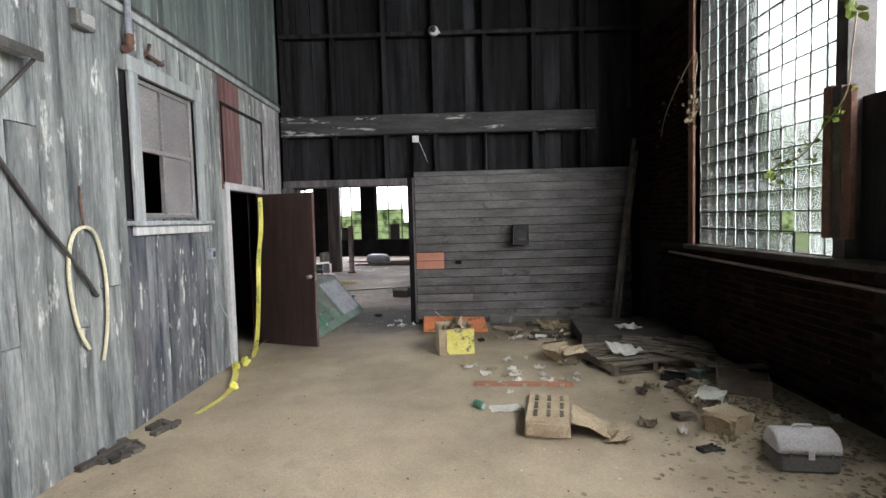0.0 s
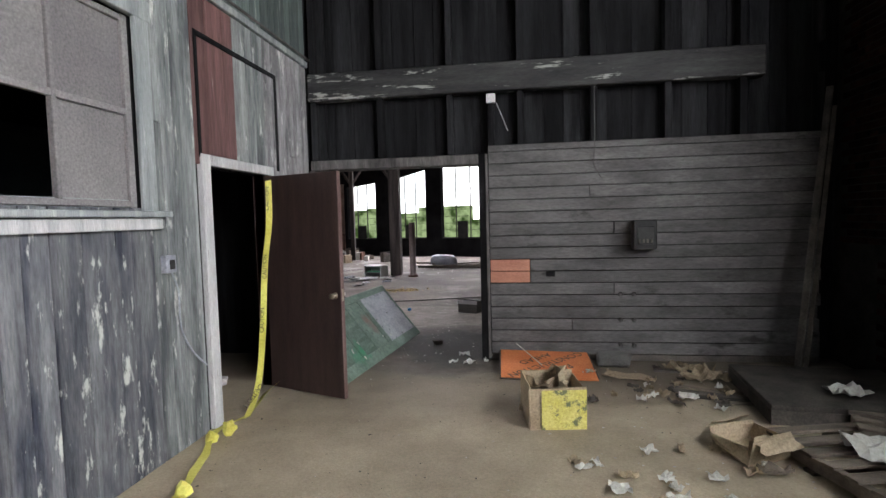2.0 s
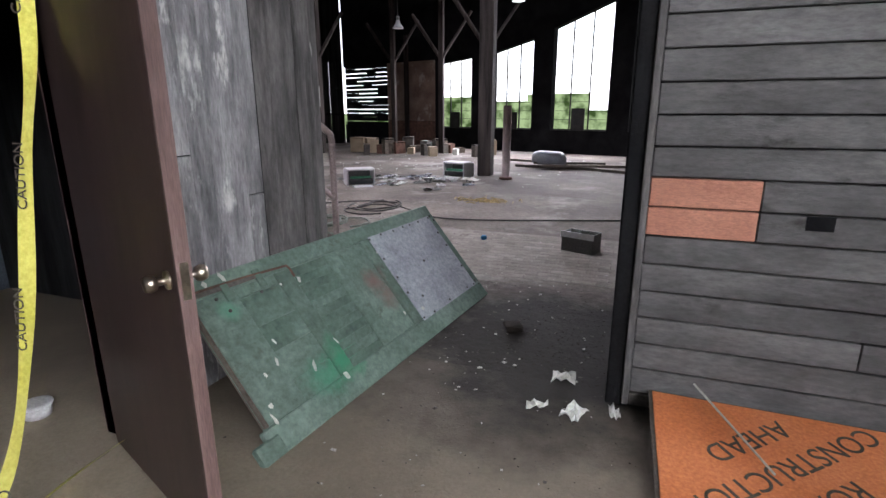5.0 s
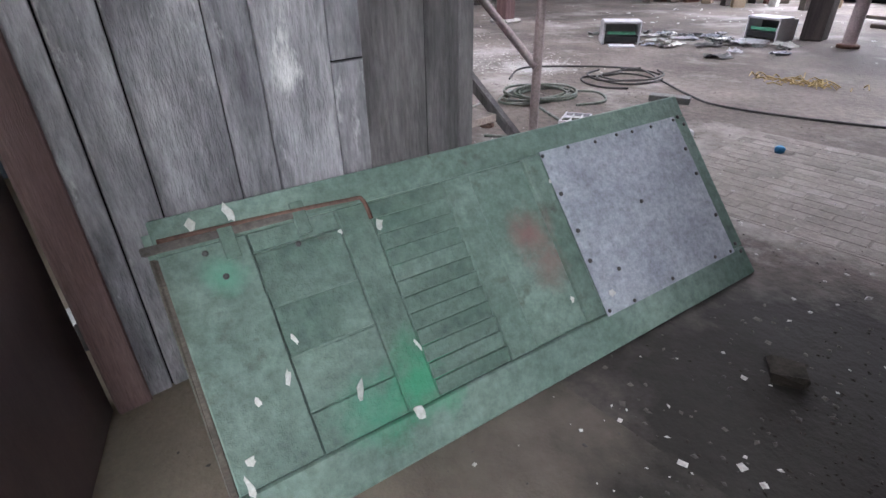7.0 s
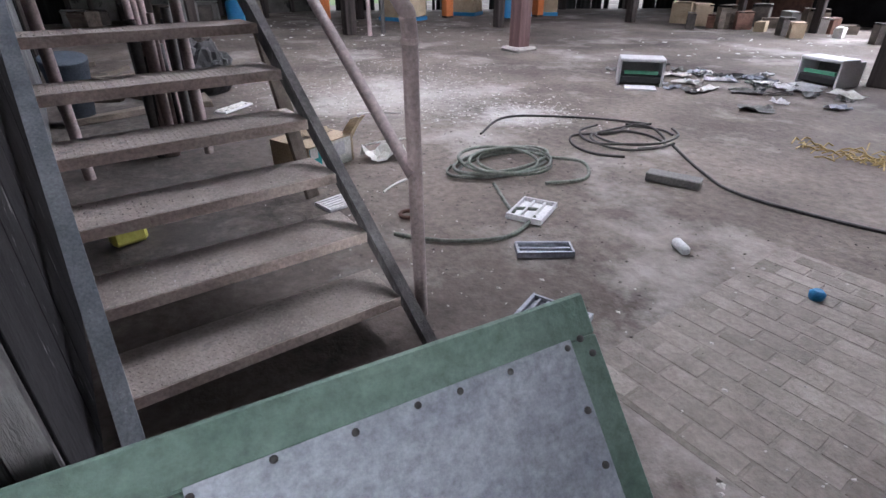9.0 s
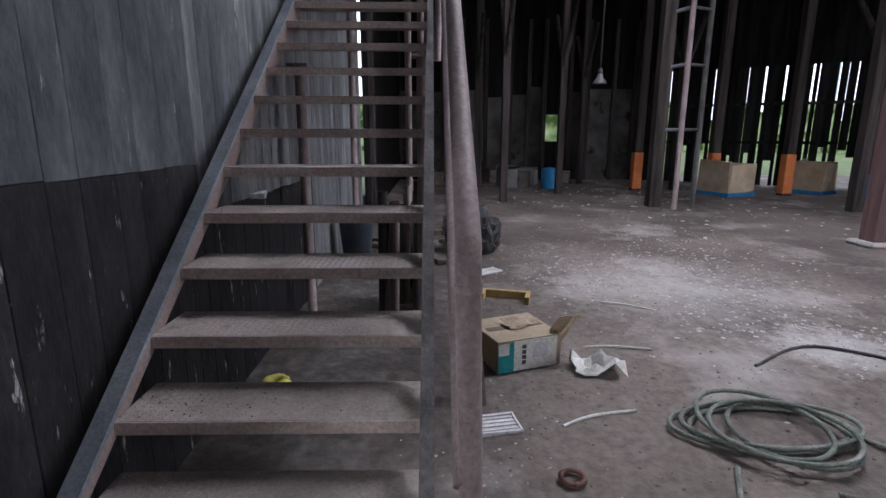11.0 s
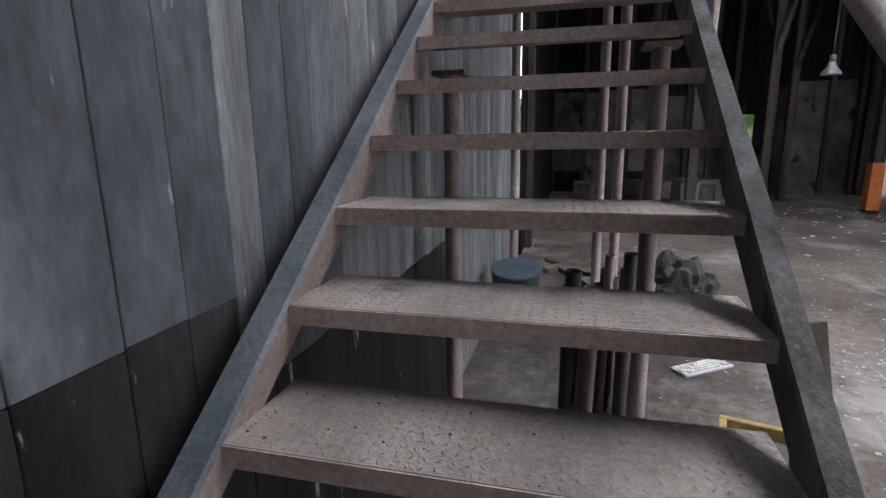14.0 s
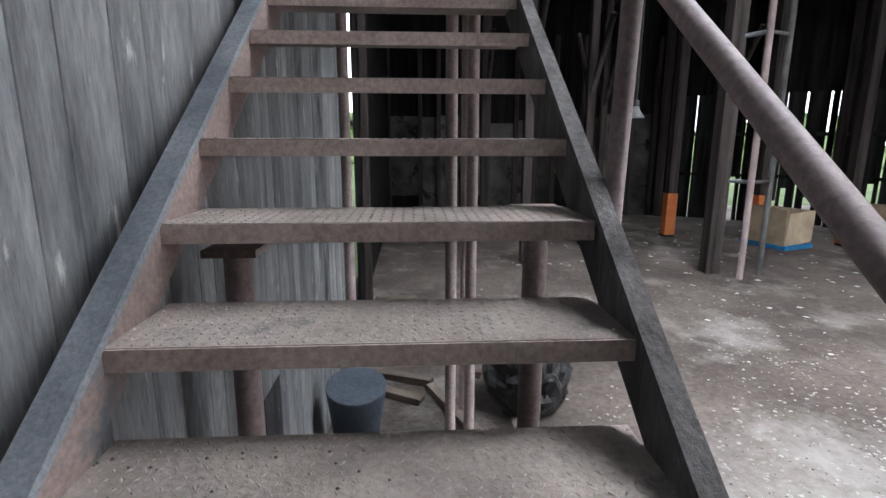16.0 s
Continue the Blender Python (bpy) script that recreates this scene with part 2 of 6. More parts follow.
M_GREEN = mat("worn_green_paint", (0.075, 0.12, 0.095), (0.175, 0.24, 0.2), 2.2, 0.65, bump=0.5, spots=(0.07, 0.075, 0.06), spot_at=0.6, spot_scale=5, vary=0.08, fine=26, soft=0.12, patches=(((0.62, 0.2), 0.16, (0.04, 0.3, 0.15), 0.75), ((0.44, 0.17), 0.14, (0.05, 0.28, 0.16), 0.6), ((0.18, 0.67), 0.07, (0.1, 0.34, 0.22), 0.6), ((1.19, 0.5), 0.12, (0.22, 0.12, 0.11), 0.8), ((1.21, 0.36), 0.1, (0.2, 0.11, 0.1), 0.6)))
M_GREEN2 = mat("bright_green_spray", (0.06, 0.26, 0.15), (0.15, 0.36, 0.24), 6, 0.7, vary=0.05)
M_GALV = mat("galvanised_sheet", (0.25, 0.265, 0.305), (0.37, 0.385, 0.425), 5, 0.5, metal=0.15, bump=0.06, vary=0.05, fine=45, spots=(0.42, 0.43, 0.47), spot_at=0.66, spot_scale=14, soft=0.15)
M_ORANGE = mat("faded_orange_sign", (0.55, 0.16, 0.055), (0.68, 0.24, 0.1), 2.5, 0.6, vary=0, bump=0.05, spots=(0.35, 0.17, 0.1), spot_at=0.66)
M_INK = mat("dark_lettering", (0.06, 0.05, 0.045), (0.09, 0.075, 0.065), 6, 0.7, vary=0)
M_YELLOW = mat("yellow_plastic_tape", (0.62, 0.58, 0.1), (0.75, 0.7, 0.18), 5, 0.5, vary=0.05, bump=0.1)
M_CARD = mat("brown_cardboard", (0.32, 0.25, 0.17), (0.47, 0.38, 0.27), 3, 0.9, vary=0.18, spots=(0.2, 0.15, 0.1), spot_at=0.64)
M_PAPER = mat("dirty_white_paper", (0.5, 0.49, 0.45), (0.72, 0.71, 0.67), 4, 0.85, vary=0.2, spots=(0.33, 0.29, 0.23), spot_at=0.66)
M_PALLET = mat("old_pallet_wood", (0.09, 0.075, 0.062), (0.2, 0.165, 0.135), 3, 0.9, vary=0.25, stretch=(1, 3, 3))
M_SCRAP = mat("dark_scrap_wood", (0.05, 0.045, 0.042), (0.13, 0.115, 0.1), 4, 0.9, vary=0.35)
M_LEAF = mat("dry_leaves", (0.14, 0.11, 0.07), (0.33, 0.27, 0.19), 5, 0.9, vary=0.4)
M_LEAFGREEN = mat("green_leaves", (0.16, 0.24, 0.03), (0.33, 0.4, 0.08), 4, 0.6, vary=0.2)
M_CHALK = mat("pale_plaster_rubble", (0.34, 0.31, 0.29), (0.55, 0.52, 0.49), 4, 0.95, vary=0.3)
M_BLACK = mat("black_plastic", (0.012, 0.012, 0.013), (0.035, 0.035, 0.035), 4, 0.5, vary=0.1)
M_WPLAST = mat("white_plastic", (0.5, 0.49, 0.5), (0.66, 0.65, 0.66), 2, 0.55, vary=0.05, spots=(0.4, 0.33, 0.32), spot_at=0.66)
M_GPLAST = mat("grey_plastic", (0.11, 0.11, 0.105), (0.18, 0.175, 0.165), 2, 0.6, vary=0.05)
M_ROPE = mat("grey_green_rope", (0.12, 0.135, 0.115), (0.23, 0.245, 0.215), 12, 0.9, vary=0.1)
M_HOSE = mat("cream_hose", (0.5, 0.47, 0.33), (0.64, 0.6, 0.43), 4, 0.6, vary=0)
M_RUST = mat("rusty_iron", (0.09, 0.05, 0.04), (0.2, 0.11, 0.08), 6, 0.85, vary=0.15)
M_COLUMN = mat("dark_timber_column", (0.025, 0.022, 0.021), (0.075, 0.063, 0.058), 2, 0.85, stretch=V, vary=0.25, spec=0.06)
M_COLRED = mat("worn_red_column_paint", (0.09, 0.045, 0.045), (0.19, 0.12, 0.115), 2, 0.8, stretch=V, vary=0.1, spots=(0.24, 0.22, 0.2), spot_at=0.62)
M_ORPOST = mat("orange_painted_band", (0.45, 0.13, 0.04), (0.6, 0.2, 0.07), 3, 0.8, vary=0.1)
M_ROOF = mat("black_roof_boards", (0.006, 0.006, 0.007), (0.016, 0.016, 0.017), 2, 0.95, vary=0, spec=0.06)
M_FARBRICK = mat("far_plastered_brick", (0.14, 0.09, 0.07), (0.26, 0.19, 0.155), 1.5, 0.9, vary=0.05, spots=(0.32, 0.28, 0.25), spot_at=0.56, spot_scale=1.2)
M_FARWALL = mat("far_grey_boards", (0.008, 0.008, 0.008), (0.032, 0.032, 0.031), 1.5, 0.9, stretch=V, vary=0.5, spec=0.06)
M_FARPANEL = mat("faded_grey_wall_panels", (0.03, 0.029, 0.027), (0.12, 0.115, 0.105), 1.2, 0.9, vary=0.5, spots=(0.02, 0.019, 0.018), spot_at=0.58, spot_scale=2.0, spec=0.1)
M_BLUE = mat("blue_plastic", (0.02, 0.16, 0.36), (0.04, 0.24, 0.46), 4, 0.5, vary=0.05)
M_CHROME = mat("tarnished_brass_knob", (0.4, 0.34, 0.26), (0.55, 0.49, 0.4), 8, 0.3, metal=1.0, vary=0, bump=0.02)
M_GRASS = mat("outdoor_ground", (0.06, 0.09, 0.03), (0.12, 0.16, 0.06), 2, 0.95, vary=0)
M_LAMP = mat("enamel_lamp_shade", (0.25, 0.25, 0.25), (0.36, 0.36, 0.36), 3, 0.4, vary=0)
M_YWOOD = mat("yellow_pine", (0.34, 0.24, 0.09), (0.5, 0.37, 0.16), 3, 0.8, vary=0.05)
M_TEAL = mat("teal_print", (0.02, 0.25, 0.26), (0.03, 0.32, 0.33), 4, 0.7, vary=0)
M_BLUEWALL = mat("dark_blue_plaster", (0.05, 0.065, 0.085), (0.1, 0.12, 0.145), 1.5, 0.85, vary=0)


def glass_mat(name, colour, rough, bump):
    m = bpy.data.materials.new(name)
    m.use_nodes = True
    n, l = m.node_tree.nodes, m.node_tree.links
    b = n["Principled BSDF"]
    b.inputs["Base Color"].default_value = (*colour, 1)
    b.inputs["Transmission Weight"].default_value, b.inputs["Roughness"].default_value, b.inputs["IOR"].default_value = 1.0, rough, 1.3
    tc, w = n.new("ShaderNodeTexCoord"), n.new("ShaderNodeTexWave")
    w.bands_direction, w.inputs["Scale"].default_value = "Z", 28.0
    w.inputs["Distortion"].default_value = 0.6
    bp = n.new("ShaderNodeBump"); bp.inputs["Strength"].default_value, bp.inputs["Distance"].default_value = bump, 0.01
    l.new(tc.outputs["Object"], w.inputs["Vector"]); l.new(w.outputs[0], bp.inputs["Height"]); l.new(bp.outputs[0], b.inputs["Normal"])
    return m


M_GLASS = glass_mat("ribbed_glass_block", (0.9, 0.98, 0.94), 0.1, 0.4)


def glow_mat(name, c1, c2, strength, scale, at=0.5):
    m = bpy.data.materials.new(name)
    m.use_nodes = True
    n, l = m.node_tree.nodes, m.node_tree.links
    n.remove(n["Principled BSDF"])
    e = n.new("ShaderNodeEmission"); e.inputs[1].default_value = strength
    t = n.new("ShaderNodeTexNoise"); t.inputs["Scale"].default_value, t.inputs["Detail"].default_value = scale, 8
    r = n.new("ShaderNodeValToRGB")
    r.color_ramp.elements[0].position, r.color_ramp.elements[1].position = at - 0.1, at + 0.1
    r.color_ramp.elements[0].color, r.color_ramp.elements[1].color = (*c1, 1), (*c2, 1)
    tc = n.new("ShaderNodeTexCoord")
    l.new(tc.outputs["Object"], t.inputs["Vector"]); l.new(t.outputs[0], r.inputs[0]); l.new(r.outputs[0], e.inputs[0])
    l.new(e.outputs[0], n["Material Output"].inputs[0])
    return m


M_SKYDROP = glow_mat("overcast_sky_backdrop", (0.9, 0.96, 1.0), (1, 1, 1), 2.6, 0.2)
M_WOODS_EAST = glow_mat("hazy_woods_backdrop", (0.09, 0.13, 0.07), (0.42, 0.52, 0.36), 0.75, 0.35)
M_WOODS = glow_mat("sunlit_woods_backdrop", (0.05, 0.09, 0.025), (0.42, 0.56, 0.27), 0.7, 1.1)


# ---- building helpers ----
def part(name, bm, material, parent=None, label="", kind=""):
    me = bpy.data.meshes.new(name)
    bm.normal_update()
    bm.to_mesh(me)
    bm.free()
    if material:
        me.materials.append(material)
    ob = new(name, me)
    if parent:
        ob.parent = parent
    return tagged(ob, label, kind=kind)


def thing(name, label, category, at=None, group="", kind=""):
    ob = new(name)
    ob.empty_display_size = 0.1
    if at is not None:
        ob.matrix_world = at if isinstance(at, Matrix) else Matrix.Translation(at)
    return tagged(ob, label, category, group, kind)


def bbox(bm, x0, x1, y0, y1, z0, z1, m=None):
    vs = [bm.verts.new(Vector((x, y, z)) if m is None else m @ Vector((x, y, z))) for x in (x0, x1) for y in (y0, y1) for z in (z0, z1)]
    for f in ((0, 1, 3, 2), (4, 6, 7, 5), (0, 4, 5, 1), (2, 3, 7, 6), (0, 2, 6, 4), (1, 5, 7, 3)):
        bm.faces.new([vs[i] for i in f])
    return bm


def box(x0, x1, y0, y1, z0, z1, bevel=0.0, m=None, wob=0.0):
    bm = bmesh.new()
    bbox(bm, x0, x1, y0, y1, z0, z1)
    if bevel:
        bmesh.ops.bevel(bm, geom=list(bm.edges), offset=bevel, segments=1, affect="EDGES")
    if wob:
        for v in bm.verts:
            v.co += Vector((random.uniform(-wob, wob), random.uniform(-wob, wob), random.uniform(-wob, wob)))
    if m is not None:
        bmesh.ops.transform(bm, matrix=m, verts=bm.verts)
    return bm


def tube(points, r, seg=8, bm=None, caps=True, ref=(0.31, 0.17, 0.93)):
    bm = bm or bmesh.new()
    pts = [Vector(p) for p in points]
    rings = []
    ref = Vector(ref).normalized()
    for i, p in enumerate(pts):
        d = (pts[min(i + 1, len(pts) - 1)] - pts[max(i - 1, 0)]).normalized()
        a = d.cross(ref)
        a = a.normalized() if a.length > 1e-3 else d.orthogonal().normalized()
        b = d.cross(a)
        rr = r[i] if isinstance(r, (list, tuple)) else r
        rings.append([bm.verts.new(p + rr * (math.cos(t) * a + math.sin(t) * b)) for t in (2 * math.pi * k / seg for k in range(seg))])
    for r0, r1 in zip(rings, rings[1:]):
        for k in range(seg):
            f = bm.faces.new((r0[k], r0[(k + 1) % seg], r1[(k + 1) % seg], r1[k]))
            f.smooth = True
    if caps:
        bm.faces.new(rings[0])
        bm.faces.new(rings[-1][::-1])
    return bm


def smooth_path(points, n=6):
    pts = [Vector(p) for p in points]
    out = []
    for i in range(len(pts) - 1):
        p0, p1, p2, p3 = pts[max(i - 1, 0)], pts[i], pts[i + 1], pts[min(i + 2, len(pts) - 1)]
        for k in range(n):
            t = k / n
            out.append(0.5 * (2 * p1 + (p2 - p0) * t + (2 * p0 - 5 * p1 + 4 * p2 - p3) * t * t + (3 * p1 - p0 - 3 * p2 + p3) * t ** 3))
    return out + [pts[-1]]


def lathe(profile, seg=16):
    bm = bmesh.new()
    rings = [[bm.verts.new((r * math.cos(2 * math.pi * k / seg), r * math.sin(2 * math.pi * k / seg), z)) for k in range(seg)] for r, z in profile]
    for a, b in zip(rings, rings[1:]):
        for k in range(seg):
            f = bm.faces.new((a[k], a[(k + 1) % seg], b[(k + 1) % seg], b[k]))
            f.smooth = True
    bm.faces.new(rings[0][::-1])
    bm.faces.new(rings[-1])
    return bm


def sheet(w, h, crumple, n=5, thick=0.003):
    """A crumpled sheet with thickness, lying about z = 0."""
    bm = bmesh.new()
    bmesh.ops.create_grid(bm, x_segments=n, y_segments=n, size=0.5)
    seed = random.uniform(0, 50)
    for v in bm.verts:
        v.co = Vector((v.co.x * w, v.co.y * h, 0.006 + crumple * abs(noise.noise(Vector((v.co.x * 3.1 + seed, v.co.y * 3.1, seed)))) * 1.6))
        v.co.x += random.uniform(-0.04, 0.04) * w
    ret = bmesh.ops.extrude_face_region(bm, geom=list(bm.faces))
    for v in ret["geom"]:
        if isinstance(v, bmesh.types.BMVert):
            v.co.z += thick
    return bm


def splash(w, h):
    """A thin ragged round blot."""
    bm = bmesh.new()
    rim = []
    for k in range(11):
        a, r = 2 * math.pi * k / 11, random.uniform(0.28, 0.55)
        rim.append((r * w * math.cos(a), r * h * math.sin(a)))
    lo = [bm.verts.new((x, y, 0)) for x, y in rim]
    hi = [bm.verts.new((x * 0.9, y * 0.9, 0.0015)) for x, y in rim]
    bm.faces.new(hi)
    for k in range(11):
        bm.faces.new((lo[k], lo[(k + 1) % 11], hi[(k + 1) % 11], hi[k]))
    return bm


def lettering(text, size, m, material, parent, name="lettering", thick=0.001):
    cu = bpy.data.curves.new(name, "FONT")
    cu.body, cu.size, cu.align_x, cu.align_y, cu.extrude = text, size, "CENTER", "CENTER", thick
    tmp = bpy.data.objects.new(name, cu)
    scene.collection.objects.link(tmp)
    bpy.context.view_layer.update()
    me = bpy.data.meshes.new_from_object(tmp)
    bpy.data.objects.remove(tmp)
    me.materials.clear()
    me.materials.append(material)
    ob = new(name, me)
    ob.matrix_world = m
    ob.parent = parent
    return ob


def struct(name, bm, material, label):
    return tagged(part(name, bm, material), label, "structure", kind="structure")


# ---- structure ----
LX, EY, BX, SY = -2.17, 8.57, 3.5, 8.84      # left wall face, plank face, brick face, stair wall face
struct("ground", box(-300, 300, -300, 300, -0.45, -0.3), M_GRASS, "grassy ground outside the building")
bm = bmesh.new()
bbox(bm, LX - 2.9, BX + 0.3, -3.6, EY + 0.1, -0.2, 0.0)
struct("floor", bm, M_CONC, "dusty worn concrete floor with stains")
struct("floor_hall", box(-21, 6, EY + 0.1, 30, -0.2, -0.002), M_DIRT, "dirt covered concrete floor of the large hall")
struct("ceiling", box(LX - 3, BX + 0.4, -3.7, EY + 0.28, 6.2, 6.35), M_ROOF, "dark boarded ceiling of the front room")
# unseen roof; the gap is invented to let the overhead fill lamp through
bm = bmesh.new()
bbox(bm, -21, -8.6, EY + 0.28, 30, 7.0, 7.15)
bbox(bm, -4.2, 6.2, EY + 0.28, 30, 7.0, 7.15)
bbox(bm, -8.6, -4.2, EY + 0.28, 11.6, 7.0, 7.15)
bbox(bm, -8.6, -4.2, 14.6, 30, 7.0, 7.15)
struct("ceiling_hall", bm, M_ROOF, "black unlit roof of the large hall with an added light gap")

# left wall: backing with window and door openings, boards in front
WY0, WY1, WZ0, WZ1 = 4.82, 5.80, 1.72, 2.92
DY0, DY1, DZ = 6.56, 7.52, 2.06
bm = bmesh.new()
xb0, xb1 = LX - 0.14, LX - 0.022
bbox(bm, xb0, xb1, -3.6, WY0, 0, 6.2)
bbox(bm, xb0, xb1, WY0, WY1, 0, WZ0)
bbox(bm, xb0, xb1, WY0, WY1, WZ1, 6.2)
bbox(bm, xb0, xb1, WY1, DY0, 0, 6.2)
bbox(bm, xb0, xb1, DY0, DY1, DZ, 6.2)
bbox(bm, xb0, xb1, DY1, SY - 0.02, 0, 6.2)
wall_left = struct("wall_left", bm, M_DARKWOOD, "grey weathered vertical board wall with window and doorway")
y = -3.6
while y < EY - 0.02:
    w = min(random.choice((0.13, 0.16, 0.2, 0.24)), EY - y)
    cuts = [(0.0, 3.36)]
    if y + w > WY0 and y < WY1:
        cuts = [(0.0, WZ0), (WZ1, 3.36)]
    elif y + w > DY0 and y < DY1:
        cuts = [(DZ, 3.36)]
    if cuts == [(0.0, 3.36)] and random.random() < 0.5:
        c = random.choice((0.95, 1.2, 2.3))
        cuts = [(0.0, c), (c + 0.003, 3.36)]
    for z0, z1 in cuts:
        blue = z1 <= WZ0 + 0.01 and 4.5 < y < 6.2
        red = z0 == DZ and y < 6.92
        p = 0.004 * random.random()
        ya, yb = y + 0.004, y + w - 0.003
        part("board", box(LX - 0.02, LX + p, ya, yb, z0 + 0.004, z1, 0.003), M_RED if red else M_BOARD_PALE if y > 7.5 else M_BOARD_BLUE if blue or (4.55 < y < 6.2 and z1 < 1.7) else M_BOARD, wall_left)
    part("board", box(LX - 0.02, LX + 0.002 * random.random(), y + 0.003, y + w - 0.002, 3.44, 6.15, 0.003), M_BOARD_UP, wall_left)
    y += w
trim = struct("trim_ledge", box(LX - 0.02, LX + 0.03, -3.6, EY, 3.365, 3.43, 0.006), M_FRAME, "grey horizontal ledge trim on the board wall")
struct("trim_conduit", tube([(LX + 0.045, -3.6, 3.45), (LX + 0.045, EY, 3.45)], 0.014), M_PIPEDARK, "dark conduit along the ledge")

# patched panel above the doorway
bm = bmesh.new()
for a in ((6.44, 6.475, 2.12, 3.03), (7.74, 7.775, 2.12, 3.03), (6.44, 7.775, 3.03, 3.07)):
    bbox(bm, LX, LX + 0.012, a[0], a[1], a[2], a[3])
struct("trim_panel", bm, M_DARKWOOD, "dark outline trim of the blocked transom above the doorway")

# end wall towards the hall
OX0, OX1, OZ = -1.98, -0.20, 2.19
bm = bmesh.new()
yb = SY - 0.03
bbox(bm, LX, OX0, EY + 0.1, yb, 0, 6.2)
bbox(bm, OX0, OX1, EY + 0.16, yb, OZ + 0.1, 6.2)
bbox(bm, OX1, BX + 0.3, EY + 0.16, yb, 0, 6.2)
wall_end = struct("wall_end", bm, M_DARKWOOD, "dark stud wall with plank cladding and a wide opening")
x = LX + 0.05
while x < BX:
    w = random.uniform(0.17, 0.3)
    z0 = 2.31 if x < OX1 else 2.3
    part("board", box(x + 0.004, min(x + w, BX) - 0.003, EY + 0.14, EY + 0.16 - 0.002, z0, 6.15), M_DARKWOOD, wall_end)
    x += w
for sx in (-2.1, -1.31, -0.51, 0.27, 1.05, 1.81, 2.55, 3.28):
    for z0, z1 in ((2.31, 2.98), (3.3, 4.48), (4.55, 6.15)):
        part("stud", box(sx - 0.035, sx + 0.035, EY + 0.02, EY + 0.14, z0, z1, 0.004), M_DARKWOOD, wall_end)
part("stud", box(-0.09, -0.02, EY + 0.01, EY + 0.14, 2.31, 2.98, 0.004), M_DARKWOOD, wall_end)
struct("trim_beam", box(LX + 0.02, 2.75, EY - 0.02, EY + 0.135, 2.98, 3.29, 0.012), M_BEAM, "heavy dark beam with flaking whitewash across the wall")
struct("trim_girt", box(LX + 0.03, BX, EY + 0.0, EY + 0.138, 4.48, 4.545, 0.006), M_DARKWOOD, "dark horizontal girt high on the stud wall")
struct("trim_header", box(LX + 0.03, OX1 + 0.02, EY - 0.03, SY - 0.04, OZ, OZ + 0.11, 0.008), M_JAMB, "worn timber header over the opening")
struct("trim_jamb", box(OX1, OX1 + 0.105, EY - 0.035, SY + 0.02, 0, OZ + 0.12, 0.008), M_ROOF, "dark timber jamb of the opening")
bm = box(LX + 0.01, LX + 0.1, EY - 0.03, EY + 0.08, 0, OZ, 0.008)
bbox(bm, LX + 0.1, OX0, EY + 0.0, EY + 0.1, 0, OZ)
bbox(bm, LX + 0.02, OX0 - 0.05, EY + 0.1, SY - 0.025, 0, OZ)
struct("trim_jamb_left", bm, M_JAMB, "layered grey timber jamb beside the opening")
jamb_end = struct("trim_jamb_end", box(OX0 - 0.02, OX0, EY + 0.1, SY + 0.03, 0, OZ - 0.005, 0.003), M_JAMB, "grey boards closing the end of the wall beside the opening")
for ya, yb2 in ((EY + 0.1, EY + 0.172), (EY + 0.176, EY + 0.235), (EY + 0.239, SY + 0.035)):
    part("board", box(OX0 + 0.001, OX0 + 0.02, ya, yb2, 0.005, OZ - 0.006, 0.004), M_JAMB, jamb_end)
rows = 18
PLANK_H = 0.1325
for r in range(rows):
    z0 = 0.07 + r * PLANK_H
    z1 = min(z0 + PLANK_H - 0.006, 2.39)
    xs = [-0.09, 3.31 - 0.04 * random.random()]
    if r in (2, 5, 7, 10, 13):
        xs.insert(1, random.choice((1.0, 1.25, 0.8)))
    if r in (6, 7):
        xs = [-0.09, 0.35, xs[-1]]
    for xa, xb_ in zip(xs, xs[1:]):
        sal = r in (6, 7) and xa < 0.1
        part("plank", box(xa, xb_ - 0.003, EY, EY + 0.03, z0, z1, 0.004), M_SALMON if sal else M_PLANK, wall_end)
struct("baseboard", box(-0.09, 3.3, EY - 0.012, EY + 0.03, 0.0, 0.066, 0.004), M_SCRAP, "dark dirty base board under the planks")

struct("trim_jamb_strip", box(-0.125, -0.092, EY - 0.05, EY - 0.036, 0.02, 2.3, 0.004), M_JAMB, "narrow worn strip along the jamb")

# brick wall with glass block window
GY0, GY1, GZ0 = 4.6, 6.92, 1.26
GY2 = -2.5
bm = bmesh.new()
bbox(bm, BX, BX + 0.3, -3.6, GY2, 0, 6.2)
bbox(bm, BX, BX + 0.3, GY2, GY1, 0, GZ0 - 0.06)
bbox(bm, BX, BX + 0.3, GY2, GY1, 5.4, 6.2)
bbox(bm, BX, BX + 0.3, GY1, EY + 0.16, 0, 6.2)
wall_brick = struct("wall_brick", bm, M_MORTAR, "near-black brick wall with a tall glass block window")
bm = bmesh.new()
bbox(bm, BX - 0.03, BX + 0.06, GY1, GY1 + 0.12, GZ0 - 0.06, 5.4)
struct("window_jamb", bm, M_RUST, "rusty brown steel jamb of the window")
struct("window_sill", box(BX - 0.1, BX + 0.3, GY2, GY1 + 0.12, GZ0 - 0.06, GZ0 - 0.003, 0.01), M_SCRAP, "dark dusty window sill")
struct("window_mullion", box(BX - 0.02, BX + 0.2, GY0 - 0.13, GY0 - 0.01, GZ0, 5.4), M_PIPEDARK, "dark steel mullion between window bays")
struct("window_blanking", box(BX + 0.1, BX + 0.16, 1.2, GY0 - 0.13, GZ0, 2.5), M_DARKWOOD, "dark boarded lower part of the window")
bm = bmesh.new()
P = 0.1935
